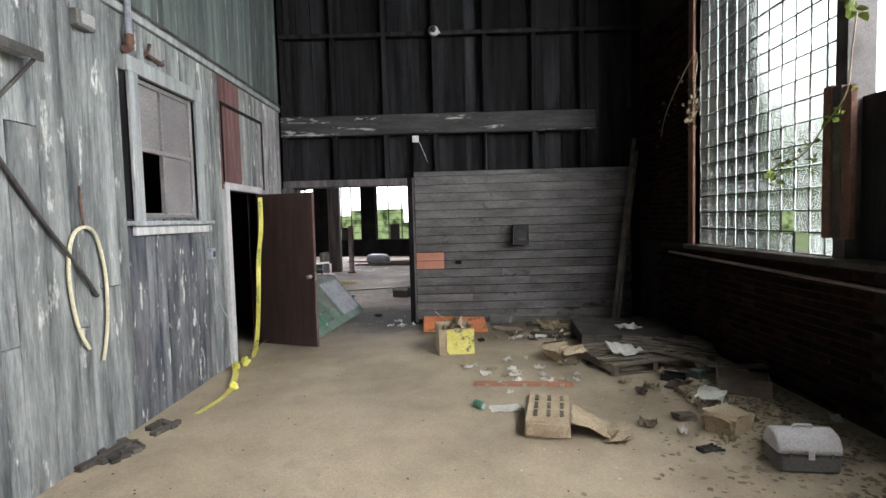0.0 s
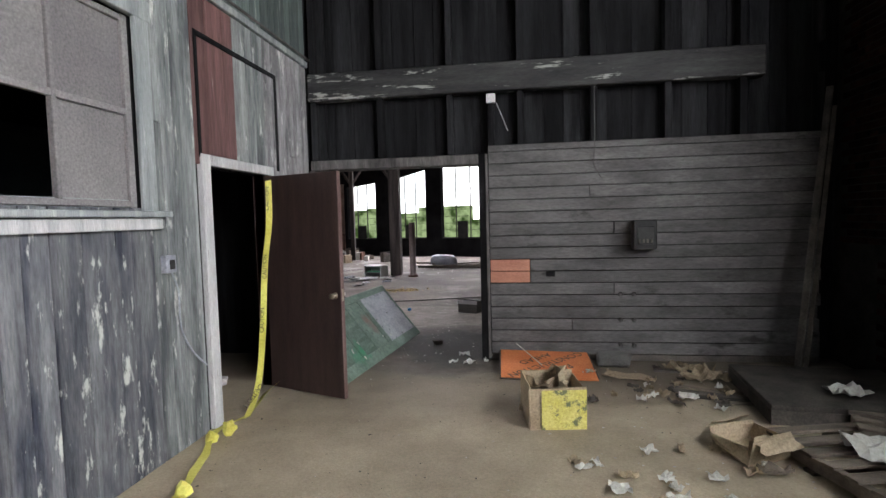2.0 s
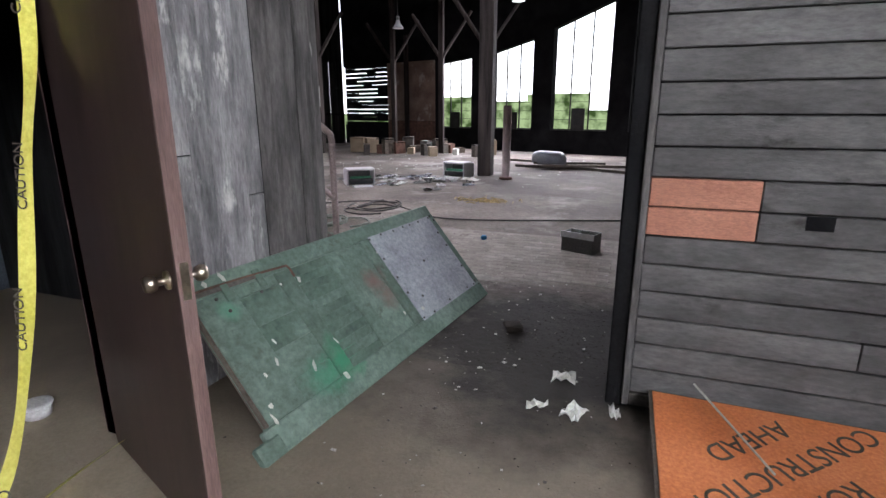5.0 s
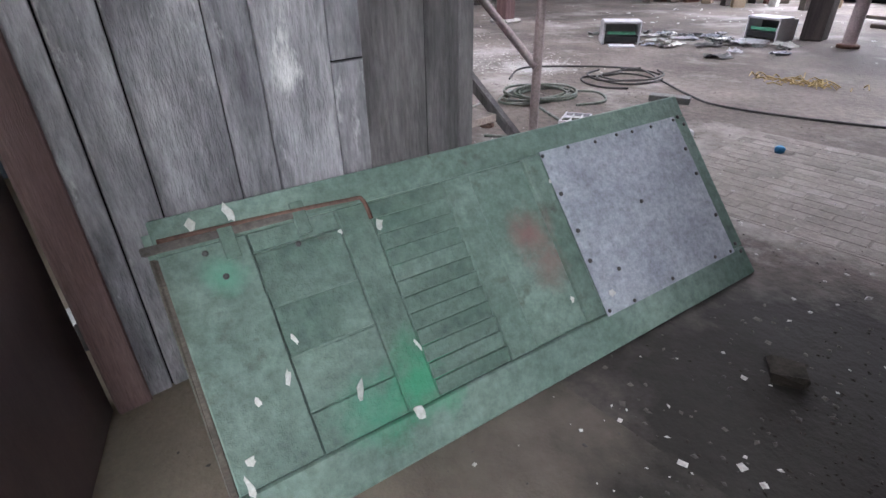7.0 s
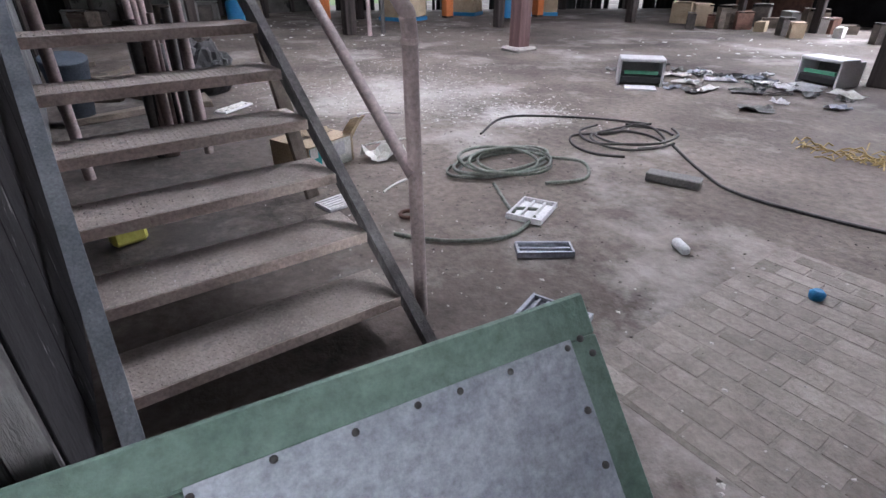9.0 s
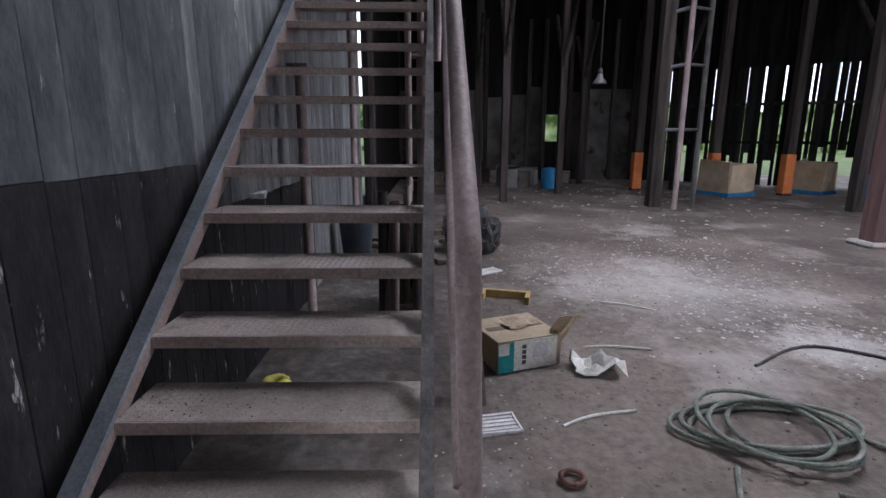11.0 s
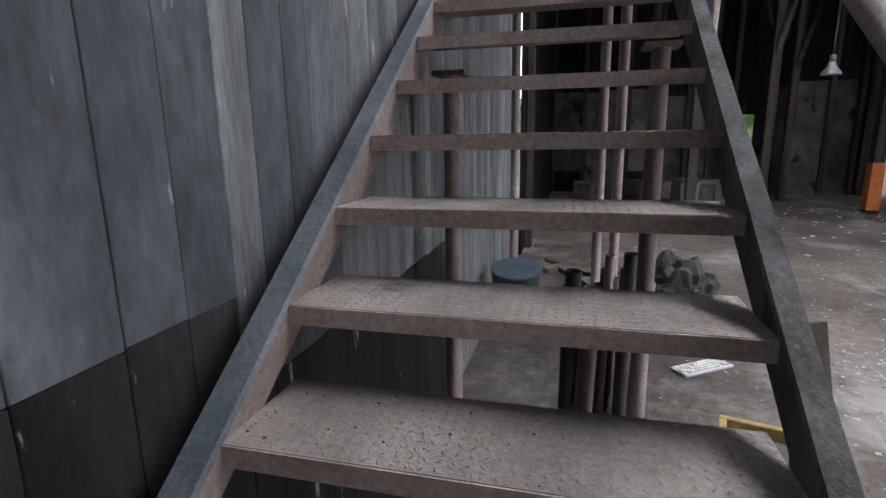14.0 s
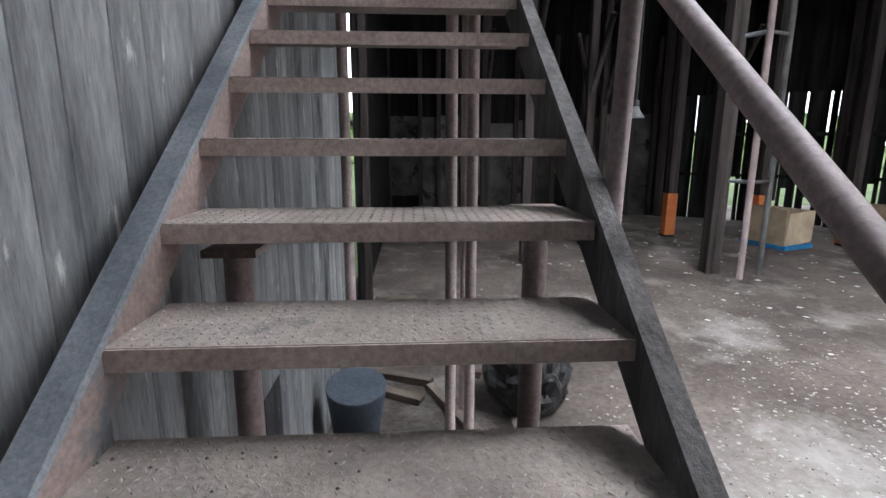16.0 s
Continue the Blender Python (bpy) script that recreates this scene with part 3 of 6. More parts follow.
PANE = glass_window = struct("window_1", box(BX + 0.075, BX + 0.09, GY0 - 0.01, GY1, GZ0 - 0.003, GZ0 + 0.002), M_MORTAR, "tall window of ribbed square glass blocks, some broken")
blk = bmesh.new()
bbox(blk, 0, 0.022, 0.004, P - 0.004, 0.004, P - 0.004)
bmesh.ops.bevel(blk, geom=list(blk.edges), offset=0.007, segments=1, affect="EDGES")
first = part("glass_block", blk, M_GLASS, PANE)
first.location = (BX + 0.06, GY0, GZ0)
ny, nz = 12, 21
for j in range(nz):
    for i in range(ny):
        if i == j == 0 or (i, j) in ((2, 0), (3, 1)) or (j > 11 and random.random() < 0.05):
            continue
        o = new("glass_block", first.data)
        o.parent = PANE
        o.location = (BX + 0.06 + random.uniform(-0.004, 0.004), GY0 + i * P, GZ0 + j * P)
        o.visible_shadow = False
first.visible_shadow = False
gr = bmesh.new()
for j in range(nz + 1):
    bbox(gr, BX + 0.068, BX + 0.08, GY0, GY1, GZ0 + j * P - 0.005, GZ0 + j * P + 0.005)
for i in range(ny + 1):
    bbox(gr, BX + 0.069, BX + 0.079, GY0 + i * P - 0.0035, GY0 + i * P + 0.0035, GZ0, 5.3)
part("mortar_grid", gr, M_MORTAR, PANE)
for i in range(13):
    for j in range(14):
        o = new("glass_block", first.data)
        o.parent = PANE
        o.location = (BX + 0.06, 1.8 + i * P, 2.52 + j * P)
        o.visible_shadow = False
# shutter boards beside the mullion
sh = thing("shutter", "narrow brown board shutter beside the window", "shutter", (BX - 0.05, 4.55, 1.42))
for i in range(3):
    part("board", box(-0.03, 0.02 + 0.01 * i, -0.2 + 0.1 * i, -0.11 + 0.1 * i, 0, 1.15 + 0.02 * i, 0.004), M_SCRAP if i == 1 else M_RUST, sh)
struct("trim_pipe", tube([(BX - 0.03, 7.6, 1.12), (BX - 0.03, 1.5, 1.02)], 0.016), M_PIPE, "thin pipe running under the window sill")

# closed wall behind
bm = bmesh.new()
bbox(bm, -2.0, 2.6, -3.75, -3.6, 0, 4.1)
bbox(bm, LX, -2.0, -3.75, -3.6, 0, 6.2)
bbox(bm, 2.6, BX + 0.3, -3.75, -3.6, 0, 6.2)
bbox(bm, -2.0, 2.6, -3.75, -3.6, 4.1, 6.2)
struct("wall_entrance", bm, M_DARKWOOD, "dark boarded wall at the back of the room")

# small dark side room behind the doorway
bm = bmesh.new()
bbox(bm, LX - 2.9, LX - 2.75, 4.0, SY - 0.02, 0, 2.7)
bbox(bm, LX - 2.75, LX - 0.14, 3.9, 4.0, 0, 2.7)
struct("wall_side_room", bm, M_BLUEWALL, "dark blue plastered wall of the side room")
struct("ceiling_side_room", box(LX - 2.9, LX - 0.14, 3.9, SY - 0.02, 2.7, 2.8), M_ROOF, "dark ceiling of the side room")

# stair wall of the hall
bm = bmesh.new()
bbox(bm, -9.75, LX - 0.145, SY - 0.16, SY - 0.022, 0, 7.0)
wall_stair = struct("wall_stair", bm, M_DARKWOOD, "grey blue board wall with charcoal lower band and painted shade behind the stairs")
x = LX + 0.0
while x > -9.74:
    w = random.choice((0.12, 0.15, 0.19))
    xa = max(x - w, -9.75)
    # past x -4.1 the charcoal colour also carries the shade behind the stairs
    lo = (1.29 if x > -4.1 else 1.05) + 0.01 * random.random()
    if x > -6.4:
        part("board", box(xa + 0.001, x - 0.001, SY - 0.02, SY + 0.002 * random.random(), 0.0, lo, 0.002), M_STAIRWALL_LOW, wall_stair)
        part("board", box(xa + 0.001, x - 0.001, SY - 0.02, SY + 0.002 * random.random(), lo + 0.002, 6.9, 0.002), M_STAIRWALL_SHADE if x > -4.0 - 0.9 * random.random() else M_STAIRWALL, wall_stair)
    else:
        part("board", box(xa + 0.001, x - 0.001, SY - 0.02, SY + 0.003 * random.random(), 0.0, 6.9, 0.002), M_STAIRWALL, wall_stair)
    x = xa
bm = bmesh.new()
bbox(bm, -19.3, -10.3, SY - 0.03, SY, 0, 7)
bbox(bm, -10.7, -9.75, SY - 0.06, SY - 0.03, 0, 0.45)
bbox(bm, -10.7, -9.75, SY - 0.06, SY - 0.03, 2.35, 2.4)
bbox(bm, -10.7, -9.75, SY - 0.06, SY - 0.03, 4.6, 7)
struct("wall_south_west", bm, M_FARWALL, "dark grey boarded far end of the stair wall")
struct("trim_corner", box(-11.0, -10.78, SY + 0.004, SY + 0.1, 0, 6.9, 0.01), M_COLUMN, "dark corner post on the wall")

# far walls of the hall
def along(a, b):
    a, b = Vector((*a, 0)), Vector((*b, 0))
    d = b - a
    return Matrix.Translation(a) @ Matrix.Rotation(math.atan2(d.y, d.x), 4, "Z"), d.length


bm = box(-19.3, -19, SY - 0.2, 17.0, 0, 7)
wall_west = struct("wall_west", bm, M_FARWALL, "dark boarded end wall of the hall")
y = SY
while y < 16.8:
    w = random.uniform(0.5, 0.9)
    z0 = random.choice((0, 0, 0.6))
    if not (13.5 < y + w / 2 < 14.2):
        part("panel", box(-19, -18.97, y + 0.02, y + w - 0.02, z0, random.uniform(2.6, 3.1)), M_FARPANEL, wall_west)
    part("post", box(-19, -18.85, y - 0.06, y + 0.06, 0, 5), M_COLUMN, wall_west)
    y += w
# no hole here: an emissive green plate supplies the daylight of the opening
struct("window_small", box(-18.96, -18.94, 13.6, 14.08, 1.25, 2.1), M_WOODS, "glowing green plate standing in for a small opening onto foliage")

NWm, NWl = along((-19, 16.5), (-12.4, 26.9))
nw = struct("wall_north_west", box(0, NWl, 0, 0.2, 3.4, 7, m=NWm), M_FARWALL, "dark wall of loose upright slats with daylight between them")
u = 0.0
while u < NWl:
    w = random.uniform(0.07, 0.2)
    gap = random.choice((0.0, 0.0, 0.0, 0.01, 0.02, 0.045)) if 3.0 < u < 8.4 else random.choice((0, 0, 0, 0, 0, 0.02))
    part("slat", box(u, u + w, 0.02, 0.05, 0.0 if random.random() < 0.8 else random.uniform(0.6, 1.3), 3.45, m=NWm), M_FARWALL, nw)
    u += w + gap
for u in (0.3, 2.6, 4.4, 6.3, 8.4, 10.6):
    part("post", box(u - 0.1, u + 0.1, -0.25, -0.02, 0, 7, m=NWm), M_COLUMN, nw)
for z in (1.2, 2.3):
    part("rail", box(0, NWl, -0.02, 0.018, z, z + 0.09, m=NWm), M_FARWALL, nw)

Nm, Nl = along((-12.4, 26.98), (6.2, 21.4))
nd = (Nm.to_3x3() @ Vector((1, 0, 0)))


def n_u(x):
    return (x + 12.4) / nd.x


# the last two bays are unseen, added eastward to let in more daylight
WINS = [(n_u(-7.4), n_u(-5.95), 3.1, 3.25), (n_u(-5.08), n_u(-3.58), 3.35, 3.7), (n_u(-2.9), n_u(-1.05), 3.95, 4.6), (n_u(-0.4), n_u(1.4), 4.6, 4.9), (n_u(2.0), n_u(3.8), 4.9, 5.0)]
SILL = 0.75
bm = bmesh.new()
prev = n_u(-9.9)
for u0, u1, h0, h1 in WINS:
    bbox(bm, prev, u0, 0, 0.3, 0, 7, Nm)
    bbox(bm, u0, u1, 0, 0.3, 0, SILL, Nm)
    vs = [bm.verts.new(Nm @ Vector(c)) for c in ((u0, 0, h0), (u1, 0, h1), (u1, 0, 7), (u0, 0, 7), (u0, 0.3, h0), (u1, 0.3, h1), (u1, 0.3, 7), (u0, 0.3, 7))]
    for f in ((0, 1, 2, 3), (4, 7, 6, 5), (0, 4, 5, 1)):
        bm.faces.new([vs[i] for i in f])
    prev = u1
bbox(bm, prev, Nl, 0, 0.3, 0, 7, Nm)
bbox(bm, 0, n_u(-9.9), 0, 0.3, 3.2, 7, Nm)
bbox(bm, 0, n_u(-9.9), 0, 0.3, 0, 0.8, Nm)
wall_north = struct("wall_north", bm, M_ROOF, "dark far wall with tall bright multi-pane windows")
for k, (u0, u1, h0, h1) in enumerate(WINS):
    wn_ = struct("window_%d" % (k + 2), box(u0, u1, 0.1, 0.16, SILL, SILL + 0.05, m=Nm), M_PIPEDARK, "tall factory window with thin dark glazing bars")
    for f in (0.33, 0.66):
        ub = u0 + f * (u1 - u0)
        part("glazing_bar", box(ub - 0.02, ub + 0.02, 0.1, 0.14, SILL, h0 + f * (h1 - h0), m=Nm), M_PIPEDARK, wn_)
    z = SILL + 0.35
    while z < h0:
        part("glazing_bar", box(u0, u1, 0.11, 0.13, z, z + 0.012, m=Nm), M_PIPEDARK, wn_)
        z += 0.28
    um = u0 + 0.5 * (u1 - u0)
    part("panel", box(um - 0.25, um + 0.2, 0.05, 0.09, SILL, SILL + random.uniform(0.5, 0.75), m=Nm), M_BLACK, wn_)
ub = n_u(-9.9)
part("brick_panel", box(n_u(-9.9), n_u(-7.55), -0.03, 0.0, 1.0, 3.25, m=Nm), M_FARBRICK, wall_north)
part("brick_band", box(n_u(-9.9), n_u(-7.55), -0.035, 0.0, 0.0, 0.99, m=Nm), M_RUST, wall_north)
part("post", box(n_u(-8.75) - 0.07, n_u(-8.75) + 0.07, -0.3, -0.16, 0, 4.2, m=Nm), M_COLUMN, wall_north)
z = 0.8
while z < 3.2:
    ua = 0.0
    while ua < ub:
        uw = random.uniform(0.5, 1.1)
        part("louvre", box(ua, min(ua + uw, ub), 0.1, 0.13, z, z + random.uniform(0.135, 0.168)), M_ROOF, wall_north).matrix_local = Nm
        ua += uw + 0.02
    z += 0.165
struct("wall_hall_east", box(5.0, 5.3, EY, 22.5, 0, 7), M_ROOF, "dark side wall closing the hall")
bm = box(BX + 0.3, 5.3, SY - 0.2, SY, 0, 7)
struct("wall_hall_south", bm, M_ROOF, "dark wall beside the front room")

# distance: bright sky and woods beyond the windows
bd = bmesh.new()
bbox(bd, -70, 70, 62, 62.5, -1, 160)
tagged(part("backdrop_sky", bd, M_SKYDROP), "bright overcast sky beyond the windows", "backdrop", kind="structure")
bd = bmesh.new()
bbox(bd, -72, -71.5, -40, 62, -1, 160)
tagged(part("backdrop_sky_west", bd, M_SKYDROP), "bright overcast sky beyond the slats", "backdrop", kind="structure")
bd = bmesh.new()
random.seed(5)
xx = -60
while xx < 40:
    w = random.uniform(1.5, 4)
    bbox(bd, xx, xx + w, 52, 52.4, -0.3, random.uniform(0.8, 2.8))
    xx += w
tagged(part("backdrop_woods", bd, M_WOODS), "sunlit green trees outside", "backdrop", kind="structure")
bd = bmesh.new()
xx = 19
while xx < 69:
    w = random.uniform(0.8, 2.2)
    bbox(bd, xx, xx + w, 53, 53.4, -0.3, random.uniform(10.5, 13.5))
    xx += w
tagged(part("backdrop_woods_north_east", bd, M_WOODS_EAST), "hazy green trees beyond the glass blocks", "backdrop", kind="structure")
bd = bmesh.new()
xx = -20
while xx < 55:
    w = random.uniform(1.5, 4)
    bbox(bd, -58.4, -58, xx, xx + w, -0.3, random.uniform(2.5, 6.0))
    xx += w
tagged(part("backdrop_woods_west", bd, M_WOODS), "sunlit green trees beyond the slats", "backdrop", kind="structure")
bd = bmesh.new()
bbox(bd, 53, 53.4, -60, 150, -1, 260)
tagged(part("backdrop_sky_east", bd, M_SKYDROP), "bright sky beyond the glass blocks", "backdrop", kind="structure")
bd = bmesh.new()
yy = -20
while yy < 135:
    w = random.uniform(1, 3)
    bbox(bd, 51, 51.4, yy, yy + w, -0.3, random.uniform(8.5, 11) + 0.085 * yy)
    yy += w
tagged(part("backdrop_woods_east", bd, M_WOODS_EAST), "green trees beyond the glass blocks", "backdrop", kind="structure")

# ---- stairs ----
RUN, RISE, TY0, TY1 = 0.257, 0.183, 8.955, 9.925
def step_x(k):
    return -3.092 - RUN * (k - 3)


stairs = thing("staircase", "open steel staircase with dusty checker plate treads", "stairs", (0, 0, 0))
tread = bmesh.new()
bbox(tread, -0.262, 0, 0, TY1 - TY0, -0.012, 0)
nose = bmesh.new()
bbox(nose, -0.004, 0.004, 0, TY1 - TY0, -0.045, -0.002)
lug = bmesh.new()
for i in range(10):
    for j in range(38):
        a = 0.6 if (i + j) % 2 else -0.6
        m = Matrix.Translation((-0.012 - i * 0.026, 0.02 + j * 0.0255, 0.0)) @ Matrix.Rotation(a, 4, "Z")
        vs = [lug.verts.new(m @ Vector(c)) for c in ((-0.009, 0, 0), (0, -0.003, 0), (0.009, 0, 0), (0, 0.003, 0), (0, 0, 0.0022))]
        for t in range(4):
            lug.faces.new((vs[t], vs[(t + 1) % 4], vs[4]))
t0 = part("tread", tread, M_TREAD, stairs)
n0 = part("nosing", nose, M_NOSE, t0, "brown painted folded front edge, colour lightened for caught light")
l0 = part("checker_pattern", lug, M_TREAD, t0, kind="stuff")
NSTEP = 22
for k in range(1, NSTEP + 1):
    if k == 1:
        o = t0
    else:
        o = new("tread", t0.data); o.parent = stairs
        c = new("nosing", n0.data); c.parent = o
        c["label"] = "brown painted folded front edge, colour lightened for caught light"
        if k < 14:
            c = new("checker_pattern", l0.data); c.parent = o; c["kind"] = "stuff"
    o.location = (step_x(k), TY0, RISE * k)


def slope_bar(y0, y1, lo, hi, x0, x1):
    """A sloping bar whose edges lie lo and hi above the nosing line."""
    bm = bmesh.new()
    def zz(x, o):
        return RISE * (3 + (-3.092 - x) / RUN) + o
    pts = [(x0, max(zz(x0, lo), 0)), (x1, zz(x1, lo)), (x1, zz(x1, hi)), (x0, max(zz(x0, hi), 0.0))]
    a = [bm.verts.new((x, y0, z)) for x, z in pts]
    b = [bm.verts.new((x, y1, z)) for x, z in pts]
    bm.faces.new(a); bm.faces.new(b[::-1])
    for i in range(4):
        bm.faces.new((a[i], b[i], b[(i + 1) % 4], a[(i + 1) % 4]))
    return bm


XE = step_x(NSTEP) - 0.25
part("stringer", slope_bar(8.945, 8.955, -0.27, 0.025, -2.36, XE), M_STRINGER, stairs)
part("stringer_flange", slope_bar(8.905, 8.966, 0.012, 0.035, -2.34, XE), M_FLANGE, stairs, "worn blue-grey top flange")
part("stringer", slope_bar(9.925, 9.935, -0.27, 0.03, -2.36, XE), M_JAMB, stairs)
part("stringer_flange", slope_bar(9.92, 9.965, 0.015, 0.038, -2.34, XE), M_JAMB, stairs, "dusty dark top flange")
part("landing", box(XE - 1.6, XE, 8.9, 9.95, RISE * NSTEP - 0.06, RISE * NSTEP), M_TREAD, stairs)
PX, PYY = -2.62, 10.035
S = RISE / RUN
part("handrail", tube([(PX - 0.02, PYY + 0.03, 0), (PX - 0.005, PYY + 0.005, 0.9), (PX, PYY, 1.14)] + smooth_path([(PX, PYY, 1.16), (PX - 0.012, PYY, 1.2), (PX - 0.05, PYY, 1.245), (PX - 0.5, PYY, 1.245 + 0.45 * S)], 4) + [Vector((XE, PYY, 1.245 + (PX - 0.05 - XE) * S))], 0.028, 14, ref=(0.02, 1, 0.03)), M_PIPE, stairs)
part("collar", tube([(PX - 0.001, PYY, 1.12), (PX, PYY, 1.14)], 0.0305, 14, ref=(0.02, 1, 0.03)), M_PIPE, stairs)
part("mid_rail", tube([(PX, PYY - 0.005, 0.66), (XE, PYY - 0.005, 0.66 + (PX - XE) * 0.737)], 0.024, 12), M_PIPE, stairs)
for px in (-5.22, -7.6):
    zb = RISE * (3 + (-3.092 - px) / RUN)
    part("rail_post", tube([(px, 9.99, zb - 0.15), (px, 10.02, zb + 1.0)], 0.024, 10), M_PIPE, stairs)
for px, py in ((-5.4, 9.03), (-5.52, 9.88), (-7.8, 9.03), (-7.8, 9.9)):
    zb = RISE * (3 + (-3.092 - px) / RUN) - 0.3
    part("support_pipe", tube([(px, py, 0), (px, py, zb)], 0.038, 12), M_PIPE, stairs)
    part("cap_plate", box(px - 0.07, px + 0.07, py - 0.07, py + 0.07, zb, zb + 0.02), M_STRINGER, stairs)

# ---- door, green door, sign ----
bm = bmesh.new()
fr = struct("door_frame", box(LX - 0.15, LX + 0.025, DY0 - 0.11, DY0, 0, DZ + 0.085, 0.006), M_WHITE, "chipped white painted door frame")
part("head", box(LX - 0.15, LX + 0.027, DY0, DY1 + 0.1, DZ, DZ + 0.085, 0.006), M_WHITE, fr)
part("jamb", box(LX - 0.15, LX + 0.02, DY1, DY1 + 0.1, 0, DZ, 0.006), M_DOOR_EDGE, fr)
hinge, lead = Vector((-2.19, 7.47)), Vector((-1.335, 7.14))
ang = math.atan2(lead.y - hinge.y, lead.x - hinge.x)
dl = (lead - hinge).length
door = thing("door_1", "dark brown wooden door standing open", "door", pose(hinge.x, hinge.y, 0.012, 0, 0, math.degrees(ang)), kind="structure")
part("leaf", box(0, dl - 0.004, 0, 0.044, 0.0, 2.03, 0.003), M_DOOR, door)
part("edge_strip", box(dl - 0.004, dl, 0.001, 0.043, 0.0, 2.03), M_DOOR_EDGE, door)
for s in (-1, 1):
    kb = lathe([(0.028, 0), (0.028, 0.006), (0.011, 0.008), (0.011, 0.03), (0.022, 0.036), (0.026, 0.05), (0.022, 0.064), (0.0005, 0.066)], 18)
    o = part("door_knob", kb, M_CHROME, door, "tarnished round metal knob")
    o.matrix_local = pose(dl - 0.065, 0.0 if s < 0 else 0.044, 0.93, 90 if s < 0 else -90)
part("latch_plate", box(dl, dl + 0.002, 0.01, 0.034, 0.88, 0.99), M_CHROME, door)
for z in (0.25, 1.0, 1.78):
    part("hinge", tube([(-0.004, 0.05, z), (-0.004, 0.05, z + 0.09)], 0.008), M_PIPEDARK, door)

gu = Vector((0.30, 2.25, 0)).normalized()
gv = Vector((-0.64, 0.09, 0.76)); gv = (gv - gu * gv.dot(gu)).normalized()
gn = gu.cross(gv)
if gn.z < 0:
    gn = -gn
G = Matrix.Translation((-1.455, 7.62, 0.006)) @ Matrix((( gu.x, gv.x, gn.x, 0), (gu.y, gv.y, gn.y, 0), (gu.z, gv.z, gn.z, 0), (0, 0, 0, 1)))
gd = thing("louvred_door", "worn green louvred door leaning sideways against the wall", "door", G)
GL, GW = 2.25, 0.87
BU0, BU1, LU0, LU1, PU0, PU1 = 0.277, 0.534, 0.645, 0.92, 1.034, 1.273   # boards, louvres, panel along the door
part("back_panel", box(0.03, GL - 0.03, 0.03, GW - 0.03, -0.036, -0.022), M_GREEN, gd)
for v0, v1 in ((0, 0.128), (0.772, GW)):
    part("stile", box(0.0 if v0 == 0 else 0.05, GL, v0, v1, -0.038, 0.004, 0.006, wob=0.002), M_GREEN, gd)
for a, b in ((0.05, BU0 - 0.004), (BU1 + 0.003, LU0 - 0.006), (LU1 + 0.002, PU0 - 0.003), (PU1 + 0.006, 1.36), (2.15, GL)):
    part("rail", box(a, b, 0.131, 0.769, -0.036, 0.002, 0.004), M_GREEN, gd)
for i in range(12):
    v = 0.134 + i * 0.0527
    o = part("louvre_slat", box(LU0, LU1, 0.0, 0.05, -0.004, 0.003, 0.0015), M_GREEN, gd)
    o.matrix_local = pose(0, v, -0.012, 13, 0, 0)
for v0, v1 in ((0.131, 0.244), (0.248, 0.403), (0.408, 0.546), (0.55, 0.708), (0.712, 0.769)):
    part("board", box(BU0, BU1, v0, v1, -0.03, -0.004 - 0.004 * random.random(), 0.003, wob=0.002), M_GREEN, gd)
part("panel", box(PU0, PU1, 0.136, 0.764, -0.03, -0.006, 0.004), M_GREEN, gd)
part("metal_sheet", box(1.362, 2.172, 0.118, 0.776, 0.0045, 0.008, wob=0.0008), M_GALV, gd, "grey galvanised sheet screwed on")
for i in range(7):
    for v in (0.133, 0.762):
        if i in (2, 4) and v < 0.5:
            continue
        o = part("screw", lathe([(0.008, 0), (0.006, 0.004), (0.0005, 0.005)], 8), M_PIPEDARK, gd)
        o.location = (1.385 + i * 0.127 + random.uniform(-0.02, 0.02), v + random.uniform(-0.006, 0.006), 0.008)
for u, v in ((1.383, 0.33), (1.386, 0.45), (1.38, 0.6), (2.155, 0.3), (2.15, 0.5), (2.153, 0.62), (1.76, 0.47), (1.5, 0.26), (2.2, 0.77), (2.22, 0.73), (2.2, 0.15), (2.215, 0.11), (0.16, 0.745), (0.19, 0.67), (0.4, 0.7)):
    o = part("screw", lathe([(0.009, 0), (0.008, 0.005), (0.0005, 0.006)], 8), M_PIPEDARK, gd)
    o.location = (u, v, 0.008 if u > 1.37 and u < 2.17 else 0.004)
part("hook_rod", tube(smooth_path([(0.06, 0.806, 0.012), (0.3, 0.8, 0.014), (0.58, 0.785, 0.014), (0.628, 0.775, 0.014), (0.634, 0.71, 0.012)], 4), 0.0065), M_RUST, gd)
part("broken_batten", box(0.02, 0.44, 0.776, 0.8, 0.004, 0.016, 0.003, wob=0.004), M_SCRAP, gd, "splintered bare wood strip")
for u, v in ((0.205, 0.74), (0.41, 0.75)):
    part("bracket", box(u, u + 0.04, v - 0.03, v + 0.07, 0.004, 0.018, 0.002), M_GREEN, gd)
